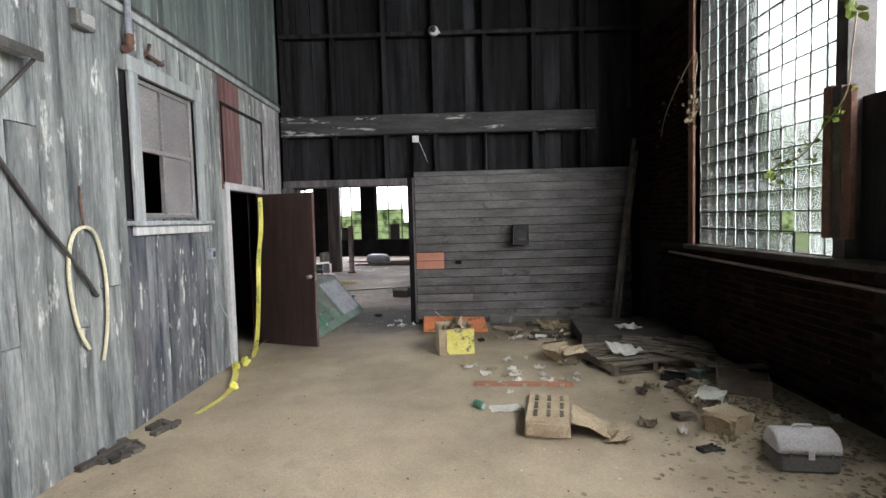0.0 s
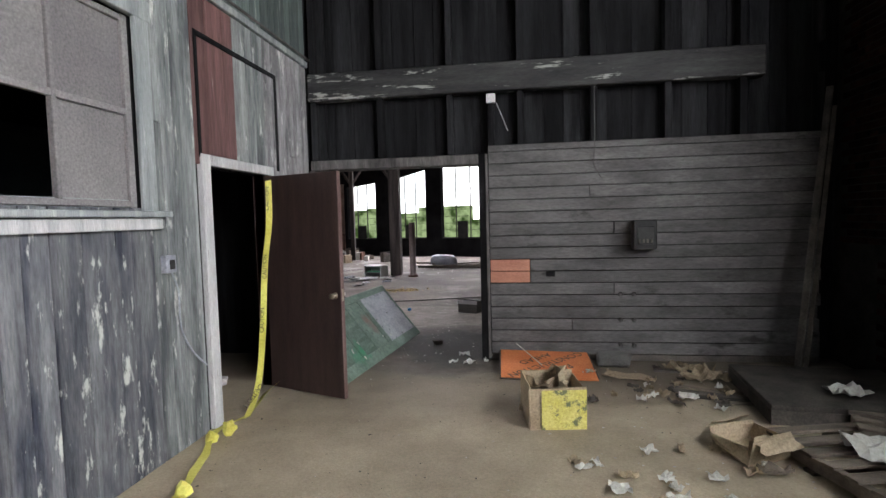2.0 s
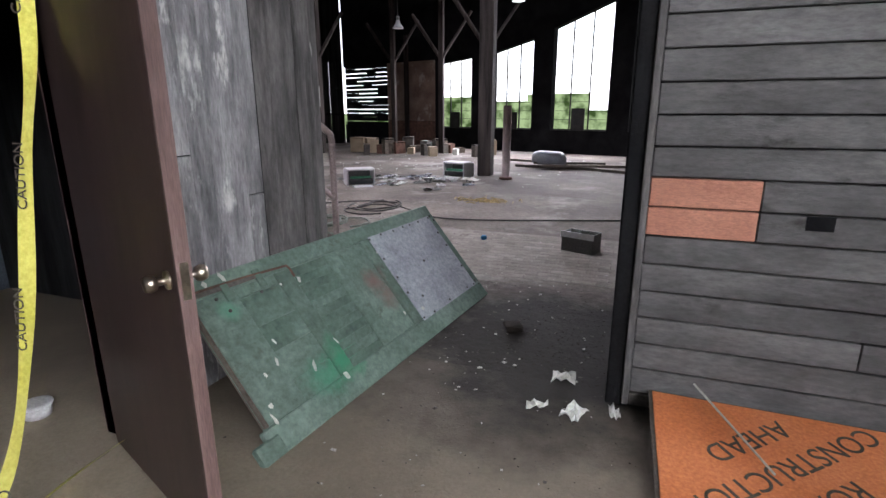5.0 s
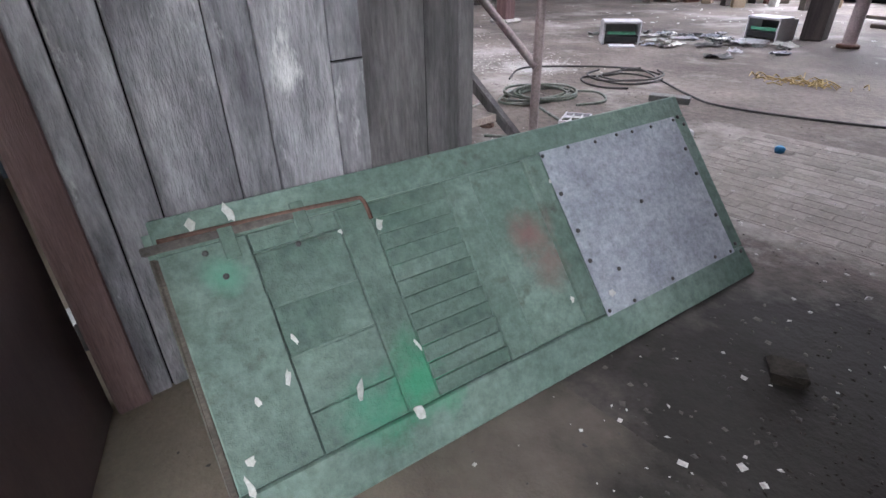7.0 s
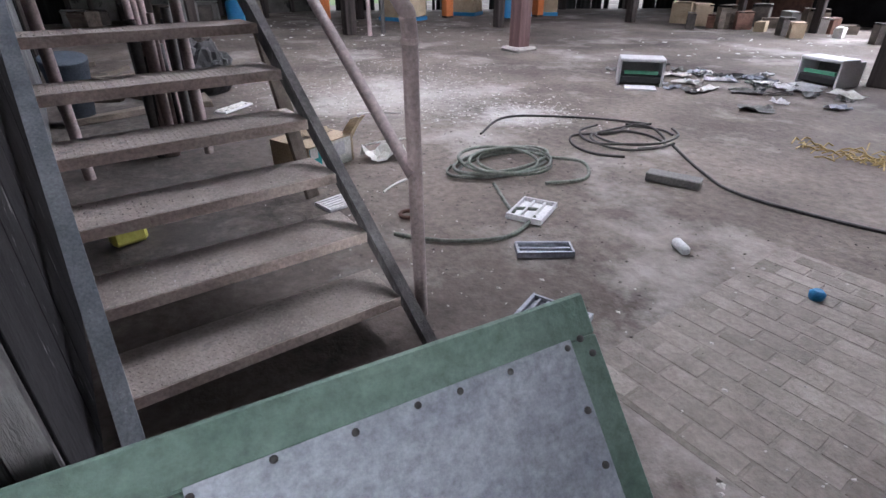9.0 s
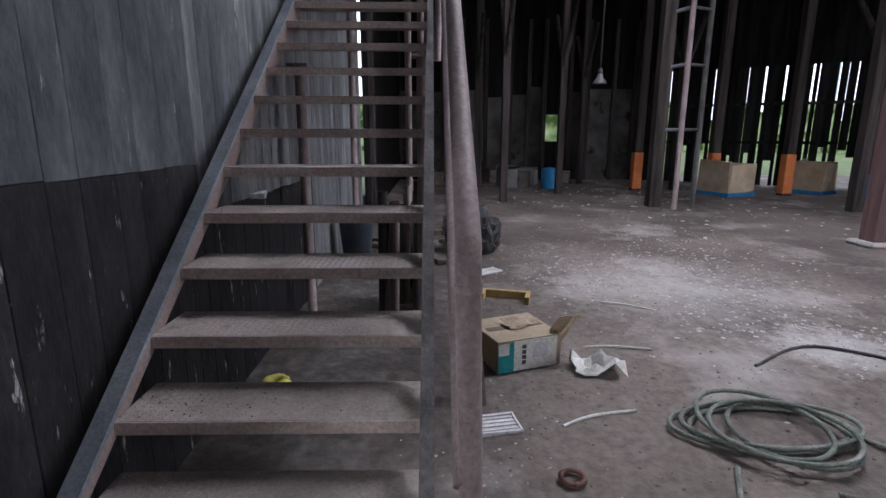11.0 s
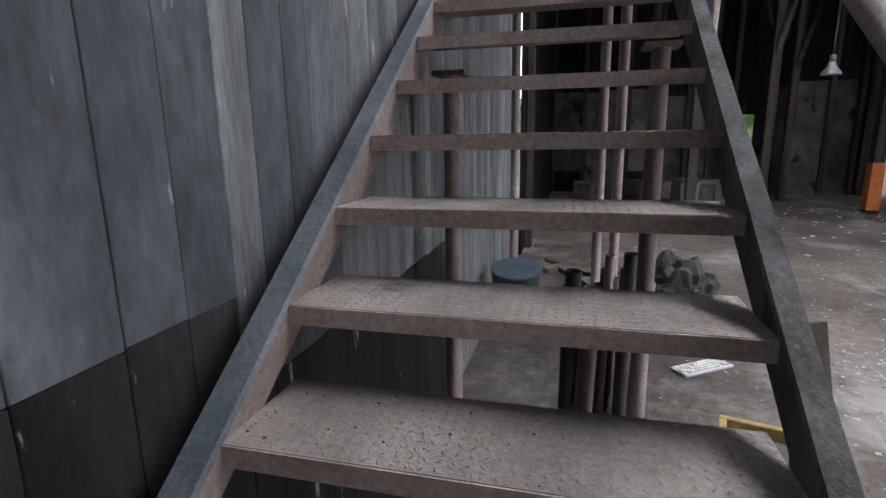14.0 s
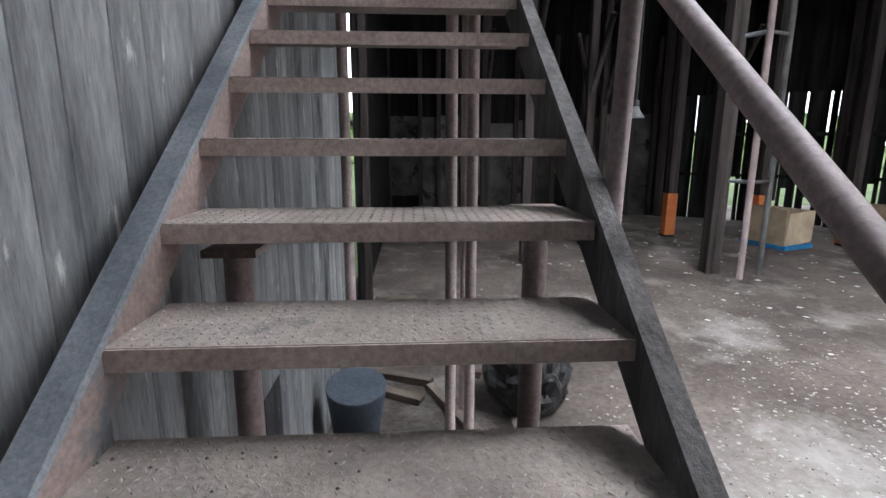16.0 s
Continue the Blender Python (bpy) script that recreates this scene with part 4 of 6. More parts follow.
for u, v, w, h in ((0.15, 0.83, 0.03, 0.05), (0.25, 0.84, 0.03, 0.07), (0.655, 0.69, 0.03, 0.045), (0.25, 0.36, 0.02, 0.05), (0.42, 0.25, 0.03, 0.07), (0.56, 0.12, 0.04, 0.05), (0.16, 0.33, 0.02, 0.03), (0.53, 0.7, 0.015, 0.02), (0.3, 0.45, 0.015, 0.05), (0.63, 0.3, 0.012, 0.06), (1.24, 0.23, 0.02, 0.03), (1.36, 0.66, 0.014, 0.02), (0.1, 0.2, 0.03, 0.03), (0.08, 0.14, 0.02, 0.08), (1.42, 0.19, 0.04, 0.035)):
    o = part("paint_spatter", splash(w, h), M_PAPER, gd, "white splash")
    o.matrix_local = pose(u, v, 0.009 if u > 1.37 else 0.005, 0, 0, random.uniform(-25, 25))
part("foot_block", box(-0.07, 0.06, -0.002, 0.09, -0.04, 0.012, 0.01), M_GREEN, gd)
part("torn_edge", box(0.03, 0.05, 0.13, 0.77, -0.037, -0.008, 0.004, wob=0.004), M_PALLET, gd, "bare splintered wood edge")

sg_m = Matrix.Translation((0.49, 8.17, 0.06)) @ Euler((radians(7), radians(2), radians(2))).to_matrix().to_4x4()
sign = thing("road_sign", "faded orange road construction sign lying on the floor", "sign", sg_m)
part("plate", box(-0.47, 0.47, -0.36, 0.36, -0.004, 0.004, 0.003), M_ORANGE, sign)
part("frame_edge", box(-0.485, 0.485, -0.375, 0.375, -0.014, -0.005), M_SCRAP, sign)
d = Vector((-0.75, -0.62, 0)).normalized()
up = Vector((-d.y, d.x, 0))
R = Matrix(((d.x, up.x, 0, 0), (d.y, up.y, 0, 0), (0, 0, 1, 0), (0, 0, 0, 1)))
for tx, off, size in (("ROAD", 0.17, 0.13), ("CONSTRUCTION", 0.0, 0.13), ("AHEAD", -0.17, 0.13)):
    lettering(tx, size, Matrix.Translation(Vector((0, 0, 0.0055)) + up * off) @ R, M_INK, sign)
part("wire", tube([(-0.3, 0.36, 0.08), (-0.05, -0.05, 0.012)], 0.005), M_PAPER, sign, "pale thin rod")
part("prop_block", box(-0.4, 0.42, 0.28, 0.34, -0.07, -0.0145), M_SCRAP, sign)

# ---- front room things ----
random.seed(11)
wnd = struct("window_left", box(LX - 0.06, LX - 0.04, WY0, WY1, WZ0, WZ0 + 0.05), M_FRAME, "old sash window with dusty grey panes, one missing")
for a in ((4.69, 4.82, 1.66, 3.04), (5.8, 5.93, 1.66, 3.04)):
    part("casing", box(LX, LX + 0.03, a[0], a[1], a[2], a[3], 0.005), M_FRAME, wnd)
part("casing", box(LX, LX + 0.034, 4.67, 5.95, 2.92, 3.05, 0.005), M_FRAME, wnd)
part("sill", box(LX - 0.03, LX + 0.07, 4.6, 6.02, 1.66, 1.70, 0.006), M_FRAME, wnd)
part("apron", box(LX, LX + 0.035, 4.66, 5.96, 1.58, 1.655, 0.005), M_WHITE, wnd)
ym = 5.24
for a in ((4.82, 4.87, 1.72, 2.92), (5.75, 5.8, 1.72, 2.92), (ym - 0.015, ym + 0.015, 1.76, 2.88)):
    part("sash_bar", box(LX - 0.06, LX - 0.02, a[0], a[1], a[2], a[3], 0.004), M_SASH, wnd)
for z in (1.725, 2.3, 2.875):
    part("sash_bar", box(LX - 0.058, LX - 0.022, 4.87, 5.75, z, z + 0.04, 0.004), M_SASH, wnd)
for a in ((4.87, ym, 2.33, 2.88), (ym, 5.75, 2.33, 2.88), (ym, 5.75, 1.76, 2.31)):
    part("pane", box(LX - 0.05, LX - 0.044, a[0], a[1], a[2], a[3]), M_SASH, wnd)

pipe = thing("drop_pipe", "grey pipe with rusty elbow hanging on the wall", "pipe", (LX + 0.05, 4.66, 3.1))
part("pipe", tube([(0.02, 0, 0.05), (0.02, 0, 2.9)], 0.025, 10), M_GALV, pipe)
part("elbow", tube(smooth_path([(0.02, 0, 0.09), (0.02, 0, 0.0), (-0.03, 0, -0.02)], 4), 0.036, 10), M_RUST, pipe)
tap = thing("old_valve", "rusty valve with wire on the wall above the window", "valve", (LX + 0.03, 5.0, 3.13))
part("body", tube([(0, -0.05, 0), (0, 0.22, -0.01)], 0.018), M_RUST, tap)
part("handle", tube([(0.03, -0.03, 0.09), (0.0, -0.03, 0.0)], 0.014), M_RUST, tap)
part("wire", tube(smooth_path([(0, 0, 0), (0.03, 0.05, -0.05), (0.02, 0.16, -0.02), (0.0, 0.24, 0.03)], 4), 0.006), M_PIPEDARK, tap)
em = thing("wall_light", "small bulkhead light with glass front on the board wall", "lamp", (LX, 4.17, 3.12))
part("housing", box(0, 0.07, -0.09, 0.09, -0.06, 0.06, 0.01), M_GPLAST, em)
part("lens", box(0.07, 0.085, -0.07, 0.07, -0.045, 0.045, 0.006), M_LAMP, em)
shf = thing("wall_shelf", "dark metal shelf on a diagonal bracket", "shelf", (LX, 3.3, 2.7))
part("board", box(0, 0.14, -0.45, 0.34, 0, 0.025, 0.003), M_FRAME, shf)
part("bracket", tube([(0.01, 0.02, -0.42), (0.12, 0.32, 0.0)], 0.012), M_PIPEDARK, shf)
part("edge", box(0.14, 0.15, -0.45, 0.34, -0.03, 0.03), M_PIPEDARK, shf)

hose = thing("hose", "cream rubber hose looped over a nail", "hose", (0, 0, 0))
hp = [(LX + 0.03, 4.03, 0.8), (LX + 0.03, 3.93, 1.0), (LX + 0.03, 3.88, 1.35), (LX + 0.03, 3.94, 1.6), (LX + 0.04, 4.06, 1.66), (LX + 0.03, 4.18, 1.58), (LX + 0.03, 4.25, 1.3), (LX + 0.03, 4.24, 0.95), (LX + 0.03, 4.17, 0.68)]
part("tube", tube(smooth_path(hp, 6), 0.013, 8), M_HOSE, hose)
part("nail", tube([(LX + 0.02, 4.05, 1.95), (LX + 0.03, 4.05, 1.66)], 0.008), M_RUST, hose)
rod = thing("iron_rod", "dark bent iron rod leaning on the board wall", "rod", (0, 0, 0))
part("rod", tube(smooth_path([(LX + 0.03, 3.3, 2.2), (LX + 0.03, 3.65, 1.75), (LX + 0.04, 3.95, 1.4), (LX + 0.03, 4.15, 1.16)], 5), 0.014), M_PIPEDARK, rod)
ou = thing("outlet", "grey metal outlet box with loose cable", "outlet", (LX, 6.0, 1.34))
part("box", box(0, 0.05, -0.05, 0.05, -0.06, 0.06, 0.005), M_GALV, ou)
part("socket", box(0.05, 0.056, -0.025, 0.03, -0.035, 0.03, 0.003), M_BLACK, ou)
part("cable", tube(smooth_path([(0.03, 0.02, -0.06), (0.03, 0.08, -0.2), (0.02, 0.1, -0.45), (0.03, 0.2, -0.65), (0.03, 0.36, -0.8)], 5), 0.007), M_GALV, ou)


def ribbon(points, w, side, twist=0.0):
    bm = bmesh.new()
    pts = smooth_path(points, 5)
    prev = None
    for i, p in enumerate(pts):
        a = twist * math.sin(i * 0.6)
        s = (Matrix.Rotation(a, 3, "Z") @ Vector(side)).normalized() * w / 2
        q = [bm.verts.new(p - s), bm.verts.new(p + s)]
        if prev:
            bm.faces.new((prev[0], prev[1], q[1], q[0]))
        prev = q
    ret = bmesh.ops.extrude_face_region(bm, geom=list(bm.faces))
    for g in ret["geom"]:
        if isinstance(g, bmesh.types.BMVert):
            g.co += Vector((0.0015, -0.001, 0.0015))
    return bm


tape = thing("caution_tape", "yellow caution tape hanging from the door frame to the floor", "tape", (0, 0, 0))
part("hanging_strip", ribbon([(-2.1, 7.40, 2.0), (-2.09, 7.36, 1.6), (-2.11, 7.28, 1.2), (-2.1, 7.18, 0.7), (-2.08, 7.05, 0.3), (-2.06, 6.9, 0.1), (-2.0, 6.65, 0.03)], 0.058, (0.85, 0.25, 0.2), 0.25), M_YELLOW, tape)
part("floor_strip", ribbon([(-2.0, 6.65, 0.03), (-2.06, 6.3, 0.05), (-1.95, 6.0, 0.02), (-1.86, 5.75, 0.04), (-1.78, 5.5, 0.03), (-1.76, 5.2, 0.02), (-1.82, 4.84, 0.012)], 0.07, (1, 0.1, 0.1), 0.5), M_YELLOW, tape)
part("trailing_strip", ribbon([(-2.0, 6.65, 0.02), (-2.05, 6.9, 0.03), (-2.12, 7.2, 0.03), (-2.1, 7.44, 0.06)], 0.06, (0.8, 0.2, 0.5), 0.4), M_YELLOW, tape)
for kx, ky, kr in ((-1.77, 5.5, 0.06), (-1.98, 6.35, 0.07), (-2.03, 6.2, 0.06)):
    kb = bmesh.new()
    bmesh.ops.create_icosphere(kb, subdivisions=2, radius=kr)
    for v in kb.verts:
        v.co *= 0.6 + 0.7 * abs(noise.noise(v.co * 22 + Vector((kx * 9, ky, 0))))
        v.co.z = max(v.co.z + kr * 0.7, 0.003)
    bmesh.ops.translate(kb, vec=(kx, ky, 0), verts=kb.verts)
    part("knot", kb, M_YELLOW, tape)
def tape_frame(p, d):
    d = Vector(d).normalized()
    n = Vector((0.25, -0.9, 0.1)); n = (n - d * n.dot(d)).normalized()
    u = n.cross(d)
    return Matrix(((d.x, u.x, n.x, p[0]), (d.y, u.y, n.y, p[1]), (d.z, u.z, n.z, p[2]), (0, 0, 0, 1)))
for tz, ty, txt in ((1.83, 7.375, "CAUTION"), (1.2, 7.27, "CAUTION"), (0.72, 7.175, "CAUTION")):
    lettering(txt, 0.05, tape_frame((-2.1, ty - 0.012, tz), (0.0, 0.12, 1.0)), M_INK, tape)
lettering("CAUTION", 0.06, tape_frame((-2.05, 6.86, 0.13), (-0.1, -0.85, -0.4)), M_INK, tape)

bx = thing("panel_box", "black electrical box with open front on the plank wall", "electrical box", (1.55, EY, 1.22))
part("case", box(-0.12, 0.12, -0.09, 0, 0, 0.31, 0.008), M_BLACK, bx)
part("door", box(-0.135, -0.12, -0.2, -0.04, 0.0, 0.3, 0.004), M_PIPEDARK, bx)
part("fuse_block", box(-0.08, 0.09, -0.1, -0.09, 0.05, 0.24, 0.004), M_BLACK, bx)
for i in range(4):
    part("switch", box(-0.07 + 0.04 * i, -0.05 + 0.04 * i, -0.11, -0.1, 0.07, 0.11), M_SCRAP, bx)
th = thing("thermostat", "small white square box with dangling wire", "thermostat", (-0.05, EY, 2.9))
part("case", box(-0.05, 0.05, -0.03, 0.01, -0.05, 0.05, 0.006), M_WPLAST, th)
part("wire", tube(smooth_path([(0.06, -0.01, -0.05), (0.12, -0.015, -0.2), (0.18, -0.015, -0.36)], 4), 0.004), M_WPLAST, th)
wr = thing("hanging_wire", "thin dark wire hanging over the planks", "wire", (1.05, EY - 0.02, 2.3))
part("strand", tube(smooth_path([(0, 0, 0.68), (0, -0.005, 0.1), (-0.01, -0.008, -0.15), (0.06, -0.006, -0.3)], 5), 0.005), M_PIPEDARK, wr)
cmr = thing("security_camera", "small white dome camera high on the stud wall", "camera", (0.27, EY - 0.03, 4.51))
part("shell", lathe([(0.03, -0.075), (0.07, -0.04), (0.085, 0), (0.06, 0.06), (0.01, 0.075)], 16), M_WPLAST, cmr).matrix_local = pose(0, -0.05, 0, 90)
part("lens", lathe([(0.045, 0), (0.04, 0.02), (0.01, 0.035)], 14), M_BLACK, cmr).matrix_local = pose(0, -0.115, 0, 90)
part("arm", tube([(0.1, 0.02, 0), (0.02, -0.02, 0)], 0.02), M_WPLAST, cmr)
for j, z in enumerate((0.73, 0.45, 0.17)):
    for i in range(2):
        bt = thing("bolt", "dark bolt head in the plank wall", "bolt", (1.31 + 0.14 * i, EY, z), group="bolts in the plank wall")
        part("head", lathe([(0.024, 0), (0.024, 0.02), (0.015, 0.03)], 6), M_PIPEDARK, bt).matrix_local = pose(0, 0, 0, 90)
# thin black plate on the plank paints the darkness of a hole
struct("wall_hole", box(0.52, 0.62, EY - 0.003, EY - 0.001, 0.93, 0.99), M_ROOF, "small dark plate standing in for a knocked-out hole in a plank")
pol = thing("leaning_pole", "tall grey board leaning in the corner", "board", (0, 0, 0))
part("board", box(-0.03, 0.03, -0.012, 0.012, 0, 2.9, 0.003, m=look((2.85, 8.1, 0), (3.32, 8.53, 2.7)) @ pose(0, 0, 0, 180) ), M_SCRAP, pol)
part("board", box(-0.02, 0.02, -0.01, 0.01, 0, 2.7, 0.003, m=look((2.9, 8.05, 0), (3.36, 8.5, 2.6)) @ pose(0, 0, 0, 180)), M_SCRAP, pol)


def card_box(name, label, at, w, d, h, material, flaps=True, group="", open_top=True, wob=0.01, tilt=0.0):
    t = thing(name, label, "box", at, group)
    th_ = 0.006
    for a in ((-w / 2, w / 2, -d / 2, -d / 2 + th_), (-w / 2, w / 2, d / 2 - th_, d / 2), (-w / 2, -w / 2 + th_, -d / 2 + th_, d / 2 - th_), (w / 2 - th_, w / 2, -d / 2 + th_, d / 2 - th_)):
        part("side", box(a[0], a[1], a[2], a[3], 0.004, h - random.uniform(0, 0.15) * h, wob=wob), material, t)
    part("bottom", box(-w / 2, w / 2, -d / 2, d / 2, 0, 0.005), material, t)
    if not open_top:
        part("top", box(-w / 2, w / 2, -d / 2, d / 2, h - 0.005, h + 0.002, wob=wob), material, t)
    if flaps:
        for s in (-1, 1):
            o = part("flap", sheet(w * 0.9, d * 0.4, 0.03, 4), material, t)
            o.matrix_local = pose(0, s * d * 0.62, h * 0.85, s * -35)
    return t


M_YBOX = mat("yellow_printed_carton", (0.5, 0.45, 0.1), (0.62, 0.57, 0.2), 6, 0.8, vary=0, spots=(0.16, 0.17, 0.09), spot_at=0.56, spot_scale=9)
yb_ = card_box("paper_carton", "torn carton with yellow printed face and brown paper", pose(0.46, 6.85, 0, 0, 0, 8), 0.42, 0.4, 0.34, M_CARD, flaps=False)
part("printed_face", box(-0.12, 0.215, -0.21, -0.203, 0.0, 0.3, wob=0.004), M_YBOX, yb_, "yellow face with faded print")
for i in range(4):
    o = part("torn_paper", sheet(0.28, 0.3, 0.12, 6), M_CARD, yb_)
    o.matrix_local = pose(-0.17 + 0.07 * i, 0.02 + random.uniform(-0.12, 0.12), 0.16 + 0.03 * i, random.uniform(50, 110), random.uniform(-20, 20), random.uniform(0, 160))

slab = thing("wooden_platform", "low dark dusty wooden platform on the floor", "platform", pose(2.72, 7.35, 0, 0, 0, -6))
part("top", box(-0.6, 0.62, -0.55, 0.55, 0.11, 0.15, 0.006), M_SCRAP, slab)
for a in ((-0.6, 0.62, -0.55, -0.5), (-0.6, 0.62, 0.5, 0.55), (-0.6, -0.55, -0.5, 0.5), (0.57, 0.62, -0.5, 0.5)):
    part("side", box(a[0], a[1], a[2], a[3], 0, 0.109), M_SCRAP, slab)


def pallet(at, label):
    t = thing("pallet", label, "pallet", at, group="old pallets")
    for i in range(6):
        part("deck_board", box(-0.5, 0.5, -0.46 + i * 0.16, -0.37 + i * 0.16, 0.1, 0.12, 0.003, wob=0.004), M_PALLET, t)
    for x in (-0.48, -0.03, 0.42):
        part("stringer", box(x, x + 0.05, -0.46, 0.46, 0.022, 0.099), M_PALLET, t)
    for y in (-0.45, 0.0, 0.37):
        part("base_board", box(-0.5, 0.5, y, y + 0.08, 0, 0.021), M_PALLET, t)
    return t


pallet(pose(2.43, 6.2, 0, 0, 0, 14), "grey broken wooden pallet with paper on it")
pallet(pose(3.0, 6.6, 0.0, 0, 3, -20), "dark pallet half under the other, against the brick wall")
for i in range(7):
    o = thing("loose_plank", "dark loose plank lying near the brick wall", "plank", pose(2.9 + random.uniform(-0.35, 0.4), 5.9 + random.uniform(-0.5, 0.6), 0.125 if i < 3 else 0.0, 0, 0, random.uniform(-60, 60)), group="loose planks")
    part("plank", box(-0.35, 0.35, -0.05, 0.05, 0, 0.02, 0.003, wob=0.006), M_PALLET, o)


def loose_sheet(name, label, cat, x, y, w, h, material, crumple=0.02, z=0.0, rz=None, group=""):
    o = part(name, sheet(w, h, crumple, 5), material)
    o.matrix_world = pose(x, y, z, 0, 0, random.uniform(0, 180) if rz is None else rz)
    return tagged(o, label, cat, group)


loose_sheet("paper_sheet", "white crumpled paper on the pallet", "paper", 2.35, 6.1, 0.3, 0.34, M_PAPER, 0.1, 0.12, 20)
card_box("crushed_carton", "crushed brown carton with torn flaps on the floor", pose(1.72, 6.38, 0, 0, 0, 25), 0.34, 0.3, 0.15, M_CARD, wob=0.04)
card_box("tipped_carton", "open brown carton beside the brick wall", pose(3.1, 5.15, 0, 0, 0, -25), 0.42, 0.32, 0.17, M_PALLET, flaps=False)
card_box("wet_carton", "soggy crumpled carton on the floor debris", pose(2.5, 4.3, 0, 0, 0, 35), 0.26, 0.22, 0.14, M_CARD, open_top=False, wob=0.03, flaps=False)
card_box("small_carton", "small flat brown carton on the floor", pose(2.27, 4.52, 0, 0, 0, 10), 0.15, 0.1, 0.045, M_PALLET, open_top=False, flaps=False)
card_box("dark_tray", "dark small tray near the pallet", pose(2.62, 5.5, 0, 0, 0, -30), 0.22, 0.14, 0.07, M_BLACK, flaps=False)
card_box("green_tin", "dark green tin lying among debris", pose(2.88, 5.55, 0, 0, 0, 15), 0.1, 0.1, 0.08, M_GREEN, open_top=False, flaps=False)

pk = thing("packing_carton", "folded cardboard packing insert with slots", "cardboard", pose(1.22, 4.5, 0, 0, 0, -12))
part("body", box(-0.22, 0.13, -0.32, 0.3, 0.0, 0.13, 0.02, wob=0.012), M_CARD, pk)
for i in range(3):
    for j in range(3):
        part("slot", box(-0.15 + i * 0.1, -0.12 + i * 0.1, -0.22 + j * 0.17, -0.1 + j * 0.17, 0.134, 0.142), M_PALLET, pk)
o = part("flap", sheet(0.3, 0.34, 0.03, 5), M_CARD, pk); o.matrix_local = pose(0.27, -0.12, 0.06, 0, 22, 0)
o = part("flap", sheet(0.22, 0.3, 0.03, 5), M_CARD, pk); o.matrix_local = pose(0.46, -0.2, 0.02, 0, -14, 5)

tb = thing("tool_box", "grey plastic box with a domed white lid", "tool box", pose(2.66, 3.72, 0, 0, 0, -8) @ Matrix.Scale(0.86, 4))
part("base", box(-0.21, 0.21, -0.13, 0.13, 0, 0.14, 0.02), M_GPLAST, tb)
bm = bmesh.new()
prof = [(0.135 * math.cos(a), 0.145 + 0.15 * math.sin(a)) for a in (math.pi * k / 12 for k in range(13))]
rg = [[bm.verts.new((x, y, z)) for y, z in prof] for x in (-0.218, -0.2, 0.2, 0.218)]
for v in rg[0] + rg[3]:
    v.co.y *= 0.88; v.co.z = 0.145 + (v.co.z - 0.145) * 0.86
for a, b in zip(rg, rg[1:]):
    for k in range(12):
        f = bm.faces.new((a[k], b[k], b[k + 1], a[k + 1])); f.smooth = True
    bm.faces.new((a[0], a[12], b[12], b[0]))
bm.faces.new(rg[0]); bm.faces.new(rg[3][::-1])
part("lid", bm, M_WPLAST, tb, "domed dusty white lid")
part("handle", tube(smooth_path([(-0.07, 0, 0.29), (-0.05, 0, 0.315), (0.05, 0, 0.315), (0.07, 0, 0.29)], 4), 0.01), M_WPLAST, tb)
part("latch", box(-0.02, 0.02, -0.145, -0.132, 0.11, 0.17), M_WPLAST, tb)
for x in (-0.14, 0.14):
    part("latch", box(x - 0.012, x + 0.012, -0.14, -0.131, 0.12, 0.15), M_GPLAST, tb)
can = thing("drink_can", "crushed green and silver can on the floor", "can", pose(0.65, 4.86, 0.034, 90, 0, 35))
part("body", lathe([(0.025, -0.06), (0.033, -0.05), (0.031, 0.0), (0.033, 0.05), (0.024, 0.06)], 14), M_GREEN2, can)
part("lid", lathe([(0.024, 0.06), (0.022, 0.0615)], 14), M_GALV, can)
ob_ = thing("orange_board", "orange painted notched board lying on the floor", "board", pose(1.1, 5.45, 0, 0, 0, -6))
part("board", box(-0.47, 0.5, -0.05, 0.05, 0, 0.025, 0.004), M_SALMON, ob_)
for i in range(5):
    part("notch", box(-0.35 + i * 0.18, -0.31 + i * 0.18, -0.055, -0.03, 0.0, 0.026), M_CARD, ob_)
loose_sheet("paper_sheet", "pale sheet of paper on the floor", "paper", 0.87, 4.82, 0.26, 0.16, M_PAPER, 0.01, rz=5, group="papers")
loose_sheet("paper_sheet", "white paper propped on debris", "paper", 2.72, 4.98, 0.22, 0.32, M_PAPER, 0.03, 0.02, -35, group="papers")
for i in range(26):
    loose_sheet("paper_scrap", "crumpled white paper scrap on the floor", "paper", random.gauss(1.15, 0.32), random.gauss(5.95, 0.35), random.uniform(0.05, 0.14), random.uniform(0.04, 0.1), M_PAPER if random.random() < 0.75 else M_CARD, 0.04, group="paper scraps")
cs = thing("cushion", "dark worn cushion leaning on the wall base", "cushion", pose(1.2, 8.38, 0.06, 25, 0, -12))
b_ = box(-0.17, 0.17, -0.1, 0.1, -0.03, 0.04, 0.028, wob=0.012); part("body", b_, M_GPLAST, cs)
loose_sheet("brown_cardboard", "torn piece of tan cardboard", "cardboard", 1.25, 7.95, 0.42, 0.2, M_CARD, 0.03, rz=-22)
for i in range(5):
    loose_sheet("brown_paper", "crumpled brown paper by the plank wall", "paper", random.uniform(1.7, 2.3), random.uniform(7.9, 8.4), 0.25, 0.18, M_CARD if i % 2 else M_LEAF, 0.09, group="brown papers")
